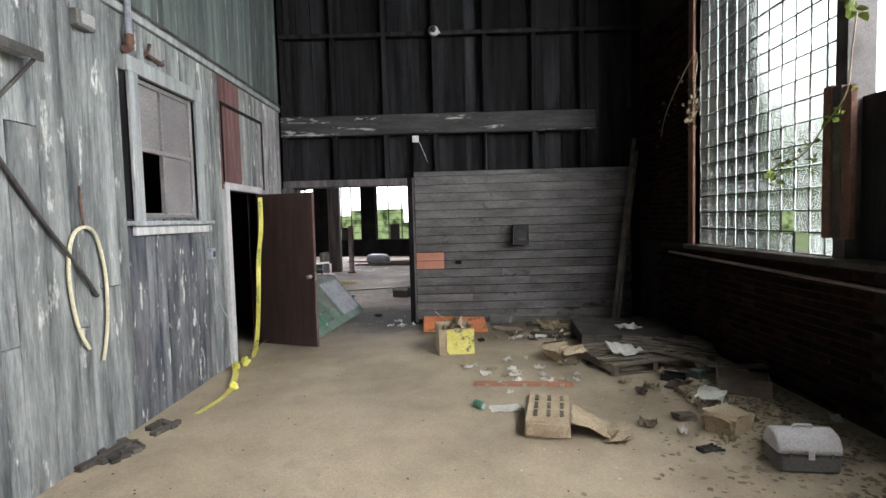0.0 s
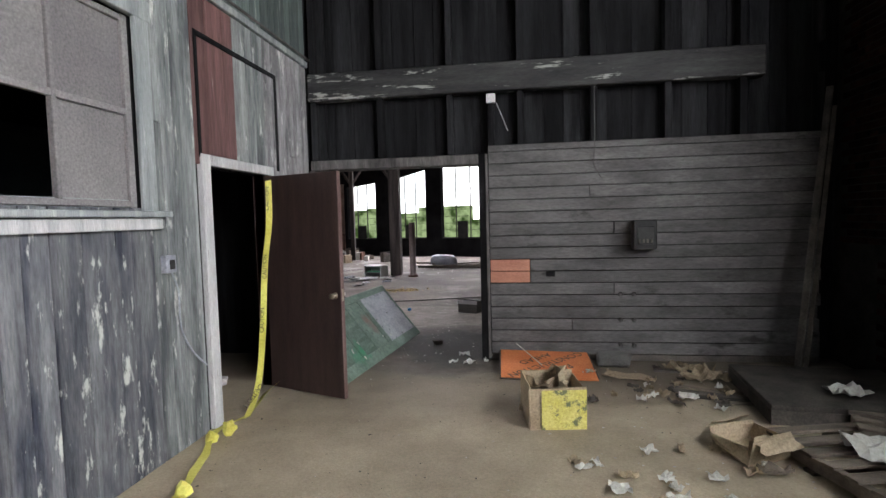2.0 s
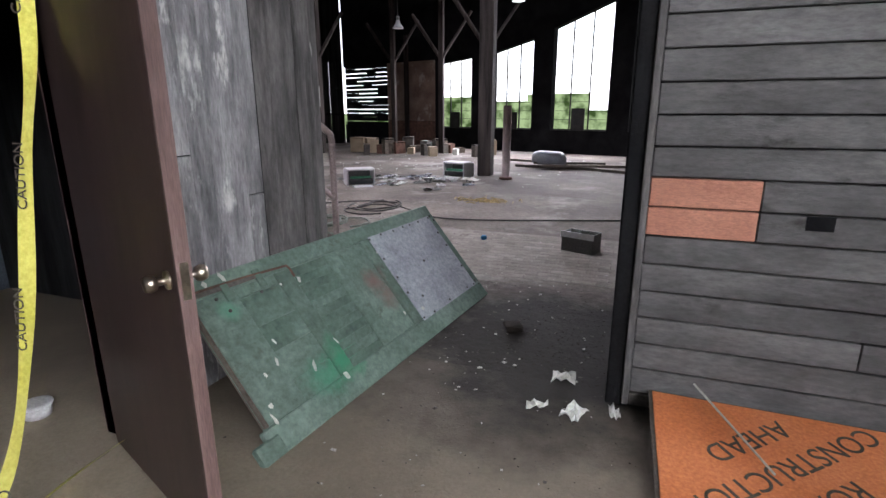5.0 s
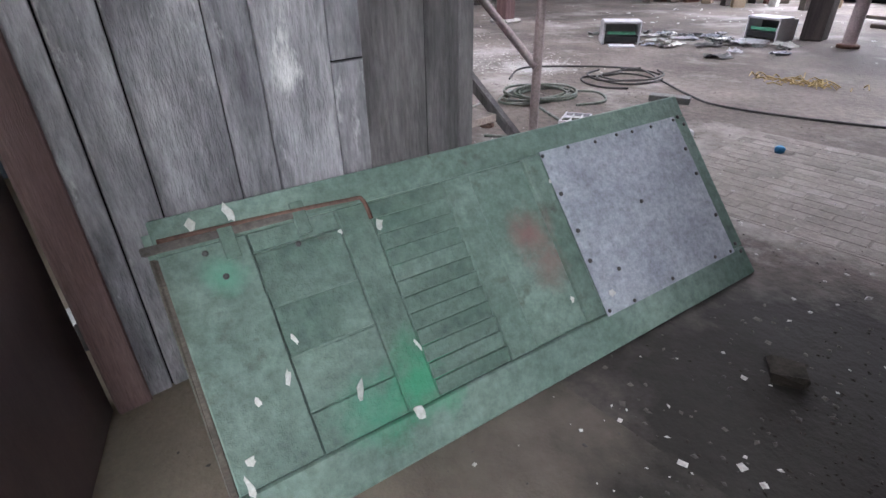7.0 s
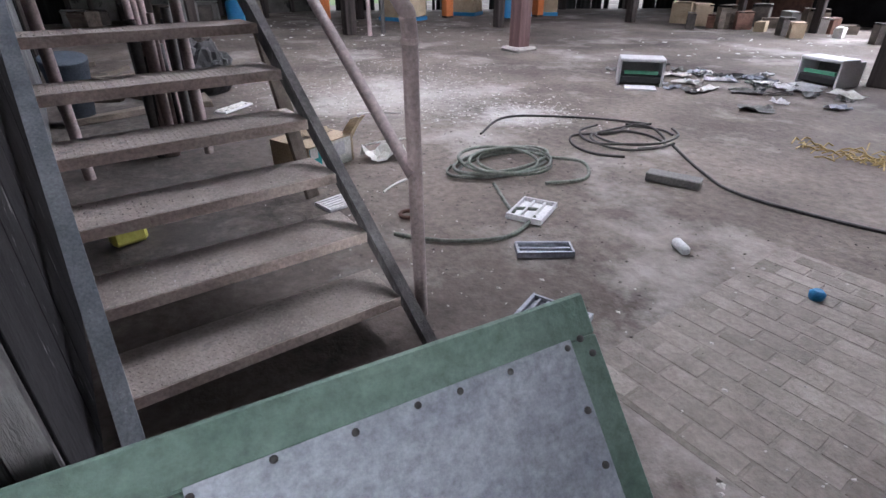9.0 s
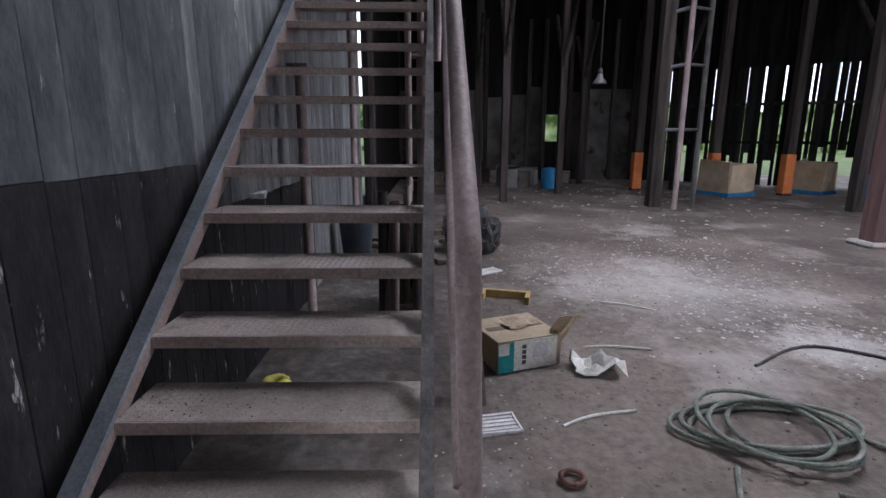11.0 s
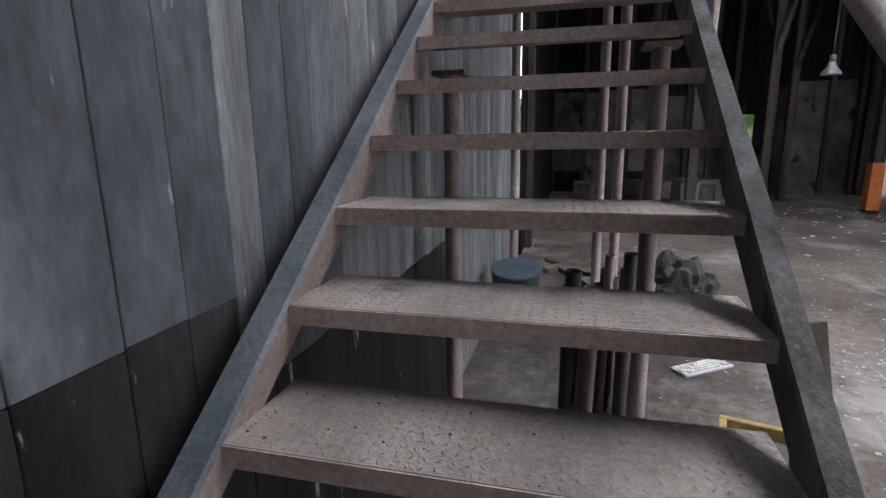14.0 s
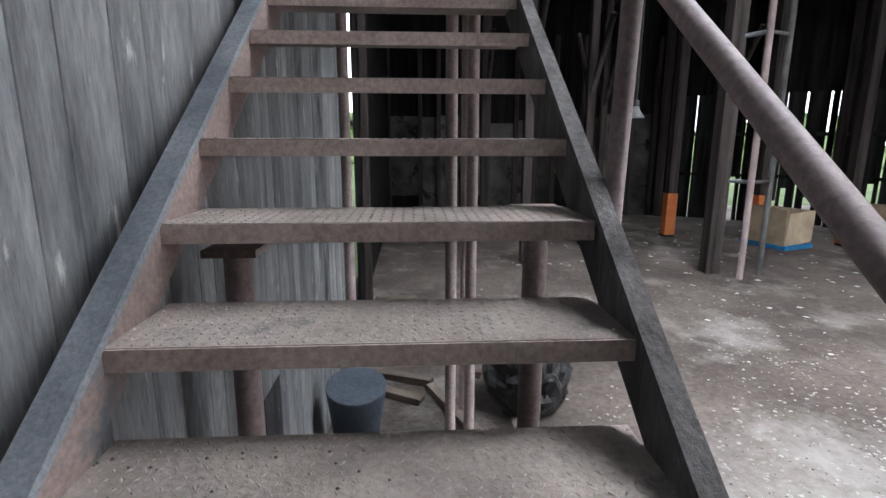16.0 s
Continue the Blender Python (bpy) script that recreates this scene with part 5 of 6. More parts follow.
for i in range(12):
    o = thing("wood_scrap", "dark broken wood block near the board wall", "wood", pose(random.uniform(-2.1, -1.9), random.uniform(3.85, 4.85), 0, 0, 0, random.uniform(40, 150)), group="wood scraps")
    L = random.uniform(0.06, 0.2)
    part("block", box(-L, L, -0.03, 0.03, 0, 0.035, 0.004, wob=0.008), M_SCRAP, o)
gl = thing("work_glove", "dark crumpled glove on the floor", "glove", pose(2.15, 3.95, 0, 0, 0, 20))
bm = box(-0.05, 0.05, -0.04, 0.04, 0.0, 0.03, 0.012)
part("palm", bm, M_BLACK, gl)
for i in range(4):
    part("finger", tube([(0.04, -0.03 + i * 0.02, 0.015), (0.12, -0.06 + i * 0.035, 0.012)], 0.01, 6), M_BLACK, gl)
cup = thing("paper_tub", "white round tub on the side room floor", "tub", (-2.75, 7.5, 0))
part("tub", lathe([(0.055, 0), (0.065, 0.05), (0.06, 0.055)], 18), M_WPLAST, cup)
part("lid", lathe([(0.07, 0.056), (0.07, 0.066), (0.05, 0.07)], 18), M_WPLAST, cup)
lg = thing("wall_ledge", "grey low box against the side room wall", "box", (-4.75, 6.5, 0))
part("body", box(-0.17, 0.15, -0.9, 0.6, 0, 0.3, 0.01), M_FRAME, lg)

for x, y, rz, L in ((2.05, 7.35, -12, 0.5), (1.95, 7.45, -20, 0.42), (2.2, 7.25, -8, 0.38), (1.85, 7.6, -30, 0.3), (2.1, 8.1, -10, 0.55), (2.35, 7.6, 15, 0.3)):
    o = thing("splintered_lath", "splintered dark lath on the floor beside the platform", "lath", pose(x, y, 0, 0, 0, rz), group="splintered laths")
    part("lath", box(-L, L, -0.025, 0.025, 0, 0.016, 0.003, wob=0.006), M_SCRAP if L > 0.4 else M_PALLET, o)
for i in range(30):
    x, y = random.gauss(1.5, 0.5), random.gauss(7.6, 0.35)
    loose_sheet("torn_scrap", "torn scrap of dirty paper or bark by the plank wall", "scrap", x, min(y, 8.4), random.uniform(0.05, 0.16), random.uniform(0.03, 0.1), random.choice((M_PAPER, M_CARD, M_SCRAP, M_LEAF)), 0.05, group="torn scraps")
for i in range(26):
    loose_sheet("torn_scrap", "torn scrap of dirty paper near the brick wall", "scrap", random.gauss(2.7, 0.35), random.gauss(5.1, 0.6), random.uniform(0.06, 0.2), random.uniform(0.04, 0.13), random.choice((M_PAPER, M_CARD, M_PALLET, M_LEAF)), 0.06, group="torn scraps")
loose_sheet("plastic_film", "crumpled pale plastic film on the low platform", "film", 2.75, 7.15, 0.3, 0.2, M_PAPER, 0.1, 0.15, 30)

# vines at the window
def vine(name, label, path, leaf_material, n, size):
    t = thing(name, label, "plant", (0, 0, 0))
    pts = smooth_path(path, 8)
    part("stem", tube(pts, 0.006, 6), M_CARD, t)
    bm = bmesh.new()
    for i in range(n):
        p = random.choice(pts[len(pts) // 3:]) + Vector((random.gauss(0, 0.04), random.gauss(0, 0.05), random.gauss(-0.04, 0.05)))
        r = Euler((random.uniform(-1.2, 1.2), random.uniform(-1.2, 1.2), random.uniform(0, 6.28))).to_matrix()
        s = size * random.uniform(0.6, 1.2)
        vs = [bm.verts.new(p + r @ (Vector(c) * s)) for c in ((-0.5, 0, 0), (-0.15, -0.4, 0.08), (0.35, -0.25, 0.02), (0.6, 0, -0.1), (0.35, 0.25, 0.02), (-0.15, 0.4, 0.08))]
        mid = bm.verts.new(p + r @ Vector((0, 0, -0.05 * s)))
        for k in range(6):
            bm.faces.new((vs[k], vs[(k + 1) % 6], mid))
    tagged(part("leaves", bm, leaf_material, t), kind="stuff")


vine("dead_vine", "dry brown vine hanging beside the window", [(3.53, 6.95, 3.42), (3.42, 6.75, 3.55), (3.38, 7.0, 3.35), (3.36, 7.3, 3.1), (3.36, 7.5, 2.9), (3.36, 7.6, 2.7)], M_LEAF, 20, 0.05)
vine("dead_vine", "dry vine tuft with withered leaves by the window", [(3.53, 6.93, 3.5), (3.4, 6.7, 3.3), (3.38, 6.72, 3.0), (3.38, 6.75, 2.75)], M_LEAF, 45, 0.06)
vine("green_vine", "green leafy vine growing in through the window", [(3.45, 4.35, 3.1), (3.38, 4.3, 2.8), (3.36, 4.32, 2.5), (3.34, 4.5, 2.3), (3.34, 4.75, 2.1), (3.34, 5.05, 2.05), (3.34, 5.2, 2.0)], M_LEAFGREEN, 34, 0.07)
vine("green_vine", "green vine leaves in the upper window corner", [(3.45, 4.45, 3.9), (3.4, 4.4, 3.4), (3.4, 4.3, 3.1)], M_LEAFGREEN, 26, 0.08)


def litter(name, label, spots_, material, smin, smax, flat=0.35, seed=3):
    random.seed(seed)
    verts, faces = [], []
    for cx, cy, sx, sy, n in spots_:
        for _ in range(n):
            x, y = random.gauss(cx, sx), random.gauss(cy, sy)
            if x > 3.45 and y < 8.6 or x < LX + 0.05 and y < SY + 0.1 or (8.45 < y < 8.9 and (x > -0.2 or x < -1.9)):
                continue
            s = random.uniform(smin, smax) * random.uniform(0.5, 1)
            a, h = random.uniform(0, 6.28), s * flat * random.uniform(0.3, 1)
            k = len(verts)
            e = random.uniform(0.35, 1)
            for q in range(4):
                an = a + q * 1.57 + random.uniform(-0.3, 0.3)
                verts.append((x + s * math.cos(an) * (1 if q % 2 else e), y + s * math.sin(an) * (1 if q % 2 else e), -0.002 + (h * 0.4 if q == 2 else 0)))
            verts.append((x + random.uniform(-s, s) * 0.2, y + random.uniform(-s, s) * 0.2, h))
            faces += [(k, k + 1, k + 4), (k + 1, k + 2, k + 4), (k + 2, k + 3, k + 4), (k + 3, k, k + 4)]
    me = bpy.data.meshes.new(name)
    me.from_pydata(verts, [], faces)
    me.materials.append(material)
    return tagged(new(name, me), label, "debris", kind="stuff")


litter("leaf_litter", "dry leaves and flakes along the brick wall", [(3.0, 4.2, 0.3, 0.8, 900), (3.1, 5.4, 0.3, 0.5, 400), (2.6, 3.6, 0.5, 0.5, 220)], M_LEAF, 0.02, 0.05)
litter("wood_chips", "small dark chips scattered over the concrete", [(0.6, 4.5, 1.7, 1.6, 420), (1.7, 7.6, 0.8, 0.5, 330), (-1.9, 4.8, 0.15, 1.2, 130), (-0.6, 8.3, 0.6, 0.8, 120), (0.2, 2.9, 1.4, 0.4, 300)], M_SCRAP, 0.006, 0.02)
# near-black crumbs deepen the floor tone, for soil and shade alike
litter("damp_soil", "dark crumbs beside the jamb and wall, standing in for earth and shade", [(-0.42, 8.85, 0.25, 0.45, 500), (1.8, 8.45, 0.9, 0.1, 500)], M_SOIL, 0.005, 0.014, seed=17)
litter("plaster_chips", "pale chips scattered over the floor", [(1.4, 5.6, 0.8, 0.8, 260), (0.6, 3.4, 1.3, 0.9, 150), (-0.7, 8.6, 0.6, 0.9, 120), (1.6, 7.9, 0.7, 0.3, 70)], M_CHALK, 0.006, 0.022)

# ---- hall things ----
random.seed(21)
def column(x, y, w, h, material, name="column", label="dark square timber column", base=False, brace=True):
    t = thing(name, label, "column", (x, y, 0), group="hall columns")
    part("shaft", box(-w / 2, w / 2, -w / 2, w / 2, 0, h, 0.01), material, t)
    if base:
        part("footing", box(-w * 0.9, w * 0.9, -w * 0.9, w * 0.9, 0, 0.07, 0.03), M_CHALK, t)
    if brace:
        for s in (-1, 1):
            part("brace", tube([(0, 0, h - 2.6), (s * 1.0, 0, h - 1.2)], 0.06, 4), material, t)
    return t


column(-3.25, 17.35, 0.3, 7.0, M_COLUMN)
column(-8.25, 15.85, 0.26, 7.0, M_COLRED, label="worn red painted column on a concrete footing", base=True)
column(-12.2, 14.5, 0.24, 7.0, M_COLUMN)
for x, y in ((-14.6, 13.1), (-11.4, 18.1), (-16.2, 11.2), (-15.4, 16.4), (-13.6, 20.2), (-17.4, 14.4), (-10.2, 21.6), (-6.3, 22.8), (-8.5, 23.8), (-13.0, 11.5), (-4.2, 20.8)):
    column(x, y, random.choice((0.16, 0.2)), 5.6, M_COLUMN, "post", "slim dark timber post with braces", brace=True)
for x, y in ((-15.5, 15.4), (-14.2, 18.6), (-12.9, 20.9), (-15.0, 17.2)):
    t = thing("painted_post", "short post with an orange painted band", "post", (x, y, 0), group="orange posts")
    part("band", box(-0.12, 0.12, -0.12, 0.12, 0.05, 1.0, 0.01), M_ORPOST, t)
    part("shaft", box(-0.1, 0.1, -0.1, 0.1, 1.0, 5.5), M_COLUMN, t)
    part("foot", box(-0.11, 0.11, -0.11, 0.11, 0, 0.05), M_COLUMN, t)
lad = thing("pipe_ladder", "tall pipe frame with cross bars beside a column", "ladder", (-11.75, 14.75, 0))
part("rail", tube([(0, 0, 0), (0, 0, 6.8)], 0.05, 8), M_PIPE, lad)
part("rail", tube([(-0.2, 0.45, 0), (-0.2, 0.45, 6.8)], 0.05, 8), M_PIPEDARK, lad)
for z in (1.55, 2.75, 3.75, 4.7):
    part("rung", tube([(-0.5, -0.2, z), (0, 0, z)], 0.035, 6), M_GALV, lad)
    part("rung", tube([(-0.2, 0.45, z), (0, 0, z)], 0.03, 6), M_PIPEDARK, lad)
bol = thing("pipe_bollard", "upright rusty pipe bollard near the column", "bollard", (-2.67, 16.85, 0))
part("pipe", tube([(0, 0, 0.03), (0, 0, 1.5)], 0.085, 14), M_PIPE, bol)
part("flange", lathe([(0.14, 0), (0.14, 0.04), (0.09, 0.05)], 14), M_RUST, bol)


def pendant(x, y, z):
    t = thing("pendant_lamp", "white enamel factory lamp hanging unlit", "lamp", (x, y, z), group="pendant lamps")
    part("shade", lathe([(0.16, 0), (0.155, 0.03), (0.07, 0.14), (0.05, 0.22)], 18), M_LAMP, t)
    part("cap", lathe([(0.05, 0.22), (0.05, 0.32), (0.02, 0.34)], 12), M_GPLAST, t)
    part("cord", tube([(0, 0, 0.34), (0, 0, 7.0 - z)], 0.015, 6), M_PIPEDARK, t)


for p in ((-1.2, 14.8, 3.75), (-3.1, 19.5, 3.95), (-6.9, 20.8, 3.7), (-14.0, 13.8, 2.6)):
    pendant(*p)
for i, yy in enumerate((11.5, 14.5, 17.5, 20.5)):
    struct("roof_beam", box(-19, 5, yy, yy + 0.25, 5.6, 5.95), M_COLUMN, "dark roof beam high in the hall")

def rope(name, label, paths, r, material):
    t = thing(name, label, "rope", (0, 0, 0))
    for p in paths:
        part("strand", tube(smooth_path(p, 7), r, 6), material, t)
    return t


loops = []
for i in range(6):
    cx, cy = -3.85 + random.uniform(-0.08, 0.08), 11.62 + random.uniform(-0.08, 0.08)
    rx, ry = random.uniform(0.2, 0.34), random.uniform(0.26, 0.44)
    loops.append([(cx + rx * math.cos(a), cy + ry * math.sin(a), 0.015 + 0.012 * i) for a in (2 * math.pi * k / 10 + i for k in range(12))])
loops.append([(-3.6, 11.3, 0.015), (-3.2, 11.1, 0.015), (-3.2, 11.15, 0.015), (-3.1, 11.25, 0.015)])
loops.append([(-3.05, 11.15, 0.015), (-2.95, 10.85, 0.015), (-3.1, 10.55, 0.015), (-3.35, 10.35, 0.015)])
loops.append([(-3.8, 12.0, 0.015), (-3.55, 12.15, 0.015), (-3.3, 11.9, 0.015), (-3.4, 11.6, 0.015)])
rope("rope_coil", "tangled coil of grey-green rope on the dirt floor", loops, 0.012, M_ROPE)
l2 = []
for i in range(4):
    cx, cy = -3.7 + random.uniform(-0.2, 0.2), 12.9 + random.uniform(-0.2, 0.2)
    l2.append([(cx + random.uniform(0.2, 0.4) * math.cos(a), cy + 0.4 * math.sin(a), 0.012 + 0.008 * i) for a in (2 * math.pi * k / 9 + i for k in range(9))])
l2.append([(-3.4, 13.1, 0.012), (-2.9, 12.7, 0.012), (-2.5, 12.5, 0.012), (-1.8, 12.6, 0.012), (-0.9, 12.9, 0.012), (0.6, 13.4, 0.012)])
l2.append([(-4.6, 12.0, 0.012), (-4.9, 12.6, 0.012), (-4.4, 13.2, 0.012), (-3.9, 13.5, 0.012)])
rope("cable_tangle", "dark cable trailing over the hall floor", l2, 0.011, M_PIPEDARK)

bt = thing("car_battery", "grey open battery case on the hall floor", "battery", pose(-0.6, 11.45, 0, 0, 0, -20))
for a in ((-0.17, 0.17, -0.1, -0.09), (-0.17, 0.17, 0.09, 0.1), (-0.17, -0.16, -0.09, 0.09), (0.16, 0.17, -0.09, 0.09)):
    part("wall", box(a[0], a[1], a[2], a[3], 0, 0.2), M_GPLAST, bt)
part("base", box(-0.16, 0.16, -0.09, 0.09, 0, 0.01), M_BLACK, bt)
part("rim", box(-0.18, 0.18, -0.112, -0.1, 0.15, 0.21), M_WPLAST, bt)
for x in (-0.05, 0.06):
    part("divider", box(x - 0.004, x + 0.004, -0.09, 0.09, 0.01, 0.19), M_GPLAST, bt)
bc = thing("bottle_top", "small blue plastic bottle top on the floor", "bottle top", (-1.68, 11.6, 0))
part("cap", lathe([(0.03, 0), (0.035, 0.03), (0.02, 0.045)], 12), M_BLUE, bc)
cy_ = thing("white_bottle", "small white plastic bottle lying on the floor", "bottle", pose(-2.3, 11.5, 0.028, 90, 0, 60))
part("body", lathe([(0.025, -0.06), (0.028, -0.05), (0.028, 0.04), (0.016, 0.06)], 12), M_WPLAST, cy_)
bl = thing("grey_brick", "dark grey block on the floor by the rope", "block", pose(-2.9, 12.35, 0, 0, 0, 20))
part("block", box(-0.18, 0.18, -0.06, 0.06, 0, 0.06, 0.006), M_GPLAST, bl)

def tray(name, label, at, w, d, material, ribs=0, h=0.035):
    t = thing(name, label, "tray", at)
    part("base", box(-w / 2, w / 2, -d / 2, d / 2, 0, 0.008), material, t)
    for a in ((-w / 2, w / 2, -d / 2, -d / 2 + 0.012), (-w / 2, w / 2, d / 2 - 0.012, d / 2), (-w / 2, -w / 2 + 0.012, -d / 2, d / 2), (w / 2 - 0.012, w / 2, -d / 2, d / 2)):
        part("rim", box(a[0], a[1], a[2], a[3], 0.0081, h, wob=0.003), material, t)
    for i in range(ribs):
        x = -w / 2 + (i + 1) * w / (ribs + 1)
        part("rib", box(x - 0.006, x + 0.006, -d / 2 + 0.013, d / 2 - 0.013, 0.0081, h * 0.8), material, t)
    return t


tray("printer_tray", "white broken plastic tray with ribs", pose(-3.12, 11.2, 0, 0, 0, 25), 0.22, 0.3, M_WPLAST, 2)
tray("printer_tray", "grey plastic panel lying on the floor", pose(-2.72, 10.9, 0.0, 0, 0, -35), 0.12, 0.3, M_GALV, 1)
tray("plastic_grille", "ribbed grey plastic grille lying by the stairs", pose(-2.25, 10.45, 0, 0, 0, 20), 0.28, 0.3, M_GALV, 6)
tray("plastic_grille", "white plastic grille beside the stair post", pose(-3.95, 10.28, 0, 0, 0, 10), 0.17, 0.22, M_WPLAST, 4, 0.02)
tray("plastic_grille", "white plastic grille behind the green door", pose(-2.05, 9.45, 0, 0, 0, -10), 0.26, 0.3, M_WPLAST, 4, 0.08)
rg_ = thing("metal_ring", "small rusty metal ring on the floor", "ring", (-3.52, 10.55, 0))
part("ring", tube([(0.05 * math.cos(a), 0.05 * math.sin(a), 0.018) for a in (2 * math.pi * k / 16 for k in range(17))], 0.012, 6), M_RUST, rg_)
tr = thing("yellow_float", "small yellow plastic block with a round hole under the stairs", "plastic block", pose(-4.16, 9.12, 0, 0, 0, 100))
part("base", box(-0.09, 0.09, -0.055, 0.055, 0, 0.13, 0.02), M_YELLOW, tr)
part("ring", tube([(0.05 * math.cos(a), 0.05 * math.sin(a), 0.14) for a in (2 * math.pi * k / 14 for k in range(15))], 0.026, 8), M_YELLOW, tr)

cb = thing("product_carton", "long brown carton with white printed end and teal corner", "box", pose(-4.8, 10.49, 0, 0, 0, 109.6))
part("body", box(-0.225, 0.225, -0.215, 0.215, 0, 0.205, 0.006, wob=0.006), M_CARD, cb)
part("white_face", box(-0.115, 0.19, -0.2215, -0.217, 0.006, 0.2, wob=0.001), M_PAPER, cb, "white printed end panel")
part("teal_corner", box(-0.222, -0.117, -0.2225, -0.217, 0.004, 0.195), M_TEAL, cb, "teal printed corner")
part("white_stripe", box(-0.222, -0.15, -0.2245, -0.223, 0.12, 0.196), M_PAPER, cb)
part("label", box(0.02, 0.12, -0.2255, -0.2225, 0.08, 0.18), M_WPLAST, cb, "pale address label")
for i in range(4):
    part("printed_mark", box(-0.06, -0.032, -0.2245, -0.2225, 0.045 + i * 0.034, 0.071 + i * 0.034), M_INK, cb, "dark printed bar")
part("tape_strip", box(-0.2, 0.2, -0.03, 0.03, 0.2065, 0.208), M_PALLET, cb)
o = part("flap", sheet(0.4, 0.16, 0.03, 5), M_CARD, cb); o.matrix_local = pose(0.26, -0.14, 0.17, 0, 50, 90)
o = part("flap", sheet(0.25, 0.14, 0.02, 5), M_CARD, cb); o.matrix_local = pose(0.05, 0.02, 0.215, 12, 0, 10)
loose_sheet("crumpled_paper", "crumpled grey paper beside the carton", "paper", -4.57, 10.98, 0.3, 0.22, M_PAPER, 0.12)
yw = thing("yellow_timber", "broken three-sided yellow wooden frame on the floor", "frame", pose(-6.0, 10.6, 0, 0, 0, 75))
for a in ((-0.22, 0.22, 0.03, 0.07), (-0.22, -0.18, -0.1, 0.028), (0.18, 0.22, -0.12, 0.028)):
    part("bar", box(a[0], a[1], a[2], a[3], 0, 0.075, 0.006), M_YWOOD, yw)
for i in range(3):
    st = thing("white_stick", "thin pale stick on the dirt floor", "stick", pose(-5.8 + i * 0.9, 11.6 - 0.4 * i, 0.008, 0, 0, 60 + 25 * i), group="pale sticks")
    part("stick", tube(smooth_path([(-0.2, 0, 0), (0, 0.03, 0), (0.25, -0.01, 0)], 4), 0.008, 6), M_PAPER, st)
lb = thing("leaning_board", "grey weathered board leaning beside the staircase", "board", (0, 0, 0))
part("board", box(-0.05, 0.05, -0.015, 0.015, 0, 1.25, 0.003, m=look((-4.15, 10.2, 0), (-4.45, 10.09, 1.2)) @ pose(0, 0, 0, 180)), M_PALLET, lb)

bag = bmesh.new()
bmesh.ops.create_icosphere(bag, subdivisions=4, radius=1.0)
for v in bag.verts:
    q = v.co.copy()
    v.co = Vector((q.x * 0.42, q.y * 0.36, max(0.0, 0.3 + q.z * 0.42))) * (1 + 0.22 * noise.noise(q * 1.7) + 0.1 * noise.noise(q * 6.0))
    v.co.z = max(v.co.z, 0.0)
rb = part("rubbish_bag", bag, M_BLACK)
rb.matrix_world = pose(-7.95, 10.45, 0, 0, 0, 30) @ Matrix.Diagonal((0.85, 0.95, 0.8, 1.0))
tagged(rb, "slumped black plastic rubbish bag on the dirt floor", "bag")
kb_ = thing("keyboard", "dirty white computer keyboard lying on the floor", "keyboard", pose(-6.9, 10.48, 0, 0, 0, 125))
part("case", box(-0.22, 0.22, -0.075, 0.075, 0, 0.022, 0.006), M_WPLAST, kb_)
for r in range(4):
    for c in range(14):
        if (r * 5 + c * 3) % 11:
            part("key", box(-0.205 + c * 0.029, -0.18 + c * 0.029, -0.058 + r * 0.03, -0.033 + r * 0.03, 0.0225, 0.031), M_PAPER, kb_)
nb = thing("notice_box", "small white box fixed at the wall corner", "switch box", (-2.07, SY + 0.004, 1.43))
part("case", box(-0.05, 0.05, 0, 0.13, 0, 0.13, 0.006), M_WPLAST, nb)
part("cover", box(0.05, 0.054, 0.012, 0.118, 0.012, 0.118, 0.002), M_PAPER, nb)
straw = thing("straw_heap", "thin yellowed straw and fibre strewn on the hall floor", "straw", (-2.29, 13.95, 0), kind="stuff")
for k in range(60):
    a, x, y = random.uniform(0, 3.14), random.gauss(0, 0.25), random.gauss(0, 0.1)
    part("strand", tube([(x, y, 0.01), (x + 0.06 * math.cos(a), y + 0.06 * math.sin(a), random.uniform(0.015, 0.06)), (x + 0.14 * math.cos(a), y + 0.14 * math.sin(a), 0.01)], 0.005, 4), M_YWOOD, straw)
hb = thing("concrete_lump", "small dark broken concrete lump on the darkened floor", "rubble", pose(-0.82, 9.25, 0, 0, 0, 20))
part("lump", box(-0.06, 0.06, -0.05, 0.05, 0, 0.05, 0.012, wob=0.012), M_SOIL, hb)
for x, y, w, h in ((-0.42, 8.68, 0.12, 0.1), (-0.51, 8.37, 0.1, 0.05), (-0.33, 8.36, 0.12, 0.09), (-0.15, 8.42, 0.09, 0.05)):
    loose_sheet("paper_scrap", "crumpled white paper scrap on the darkened floor", "paper", x, y, w, h, M_PAPER, 0.05, group="papers in the opening")

# pipes stored under the stairs
for i in range(9):
    h = random.uniform(0.75, 1.15)
    x, y = -5.75 + random.uniform(-0.2, 0.15), 9.55 + i * 0.045
    t = thing("stored_pipe", "dusty upright pipe stored under the stairs", "pipe", (x, y, 0), group="pipes under the stairs")
    rr = random.uniform(0.025, 0.042)
    part("pipe", tube([(0, 0, 0), (random.uniform(-0.05, 0.05), 0.02, h)], rr, 10, caps=False), M_PIPE if i % 3 else M_PIPEDARK, t)
    # black filling gives the hollow pipe end its inner darkness
    part("core", lathe([(rr * 0.8, 0.0), (rr * 0.8, h - 0.08)], 8), M_BLACK, t)
for x, y in ((-6.85, 9.72), (-6.9, 9.84)):
    t = thing("standing_pipe", "tall thin pipe standing behind the stairs", "pipe", (x, y, 0), group="tall pipes")
    part("pipe", tube([(0, 0, 0), (0.02, 0, 3.1)], 0.032, 10), M_PIPE, t)
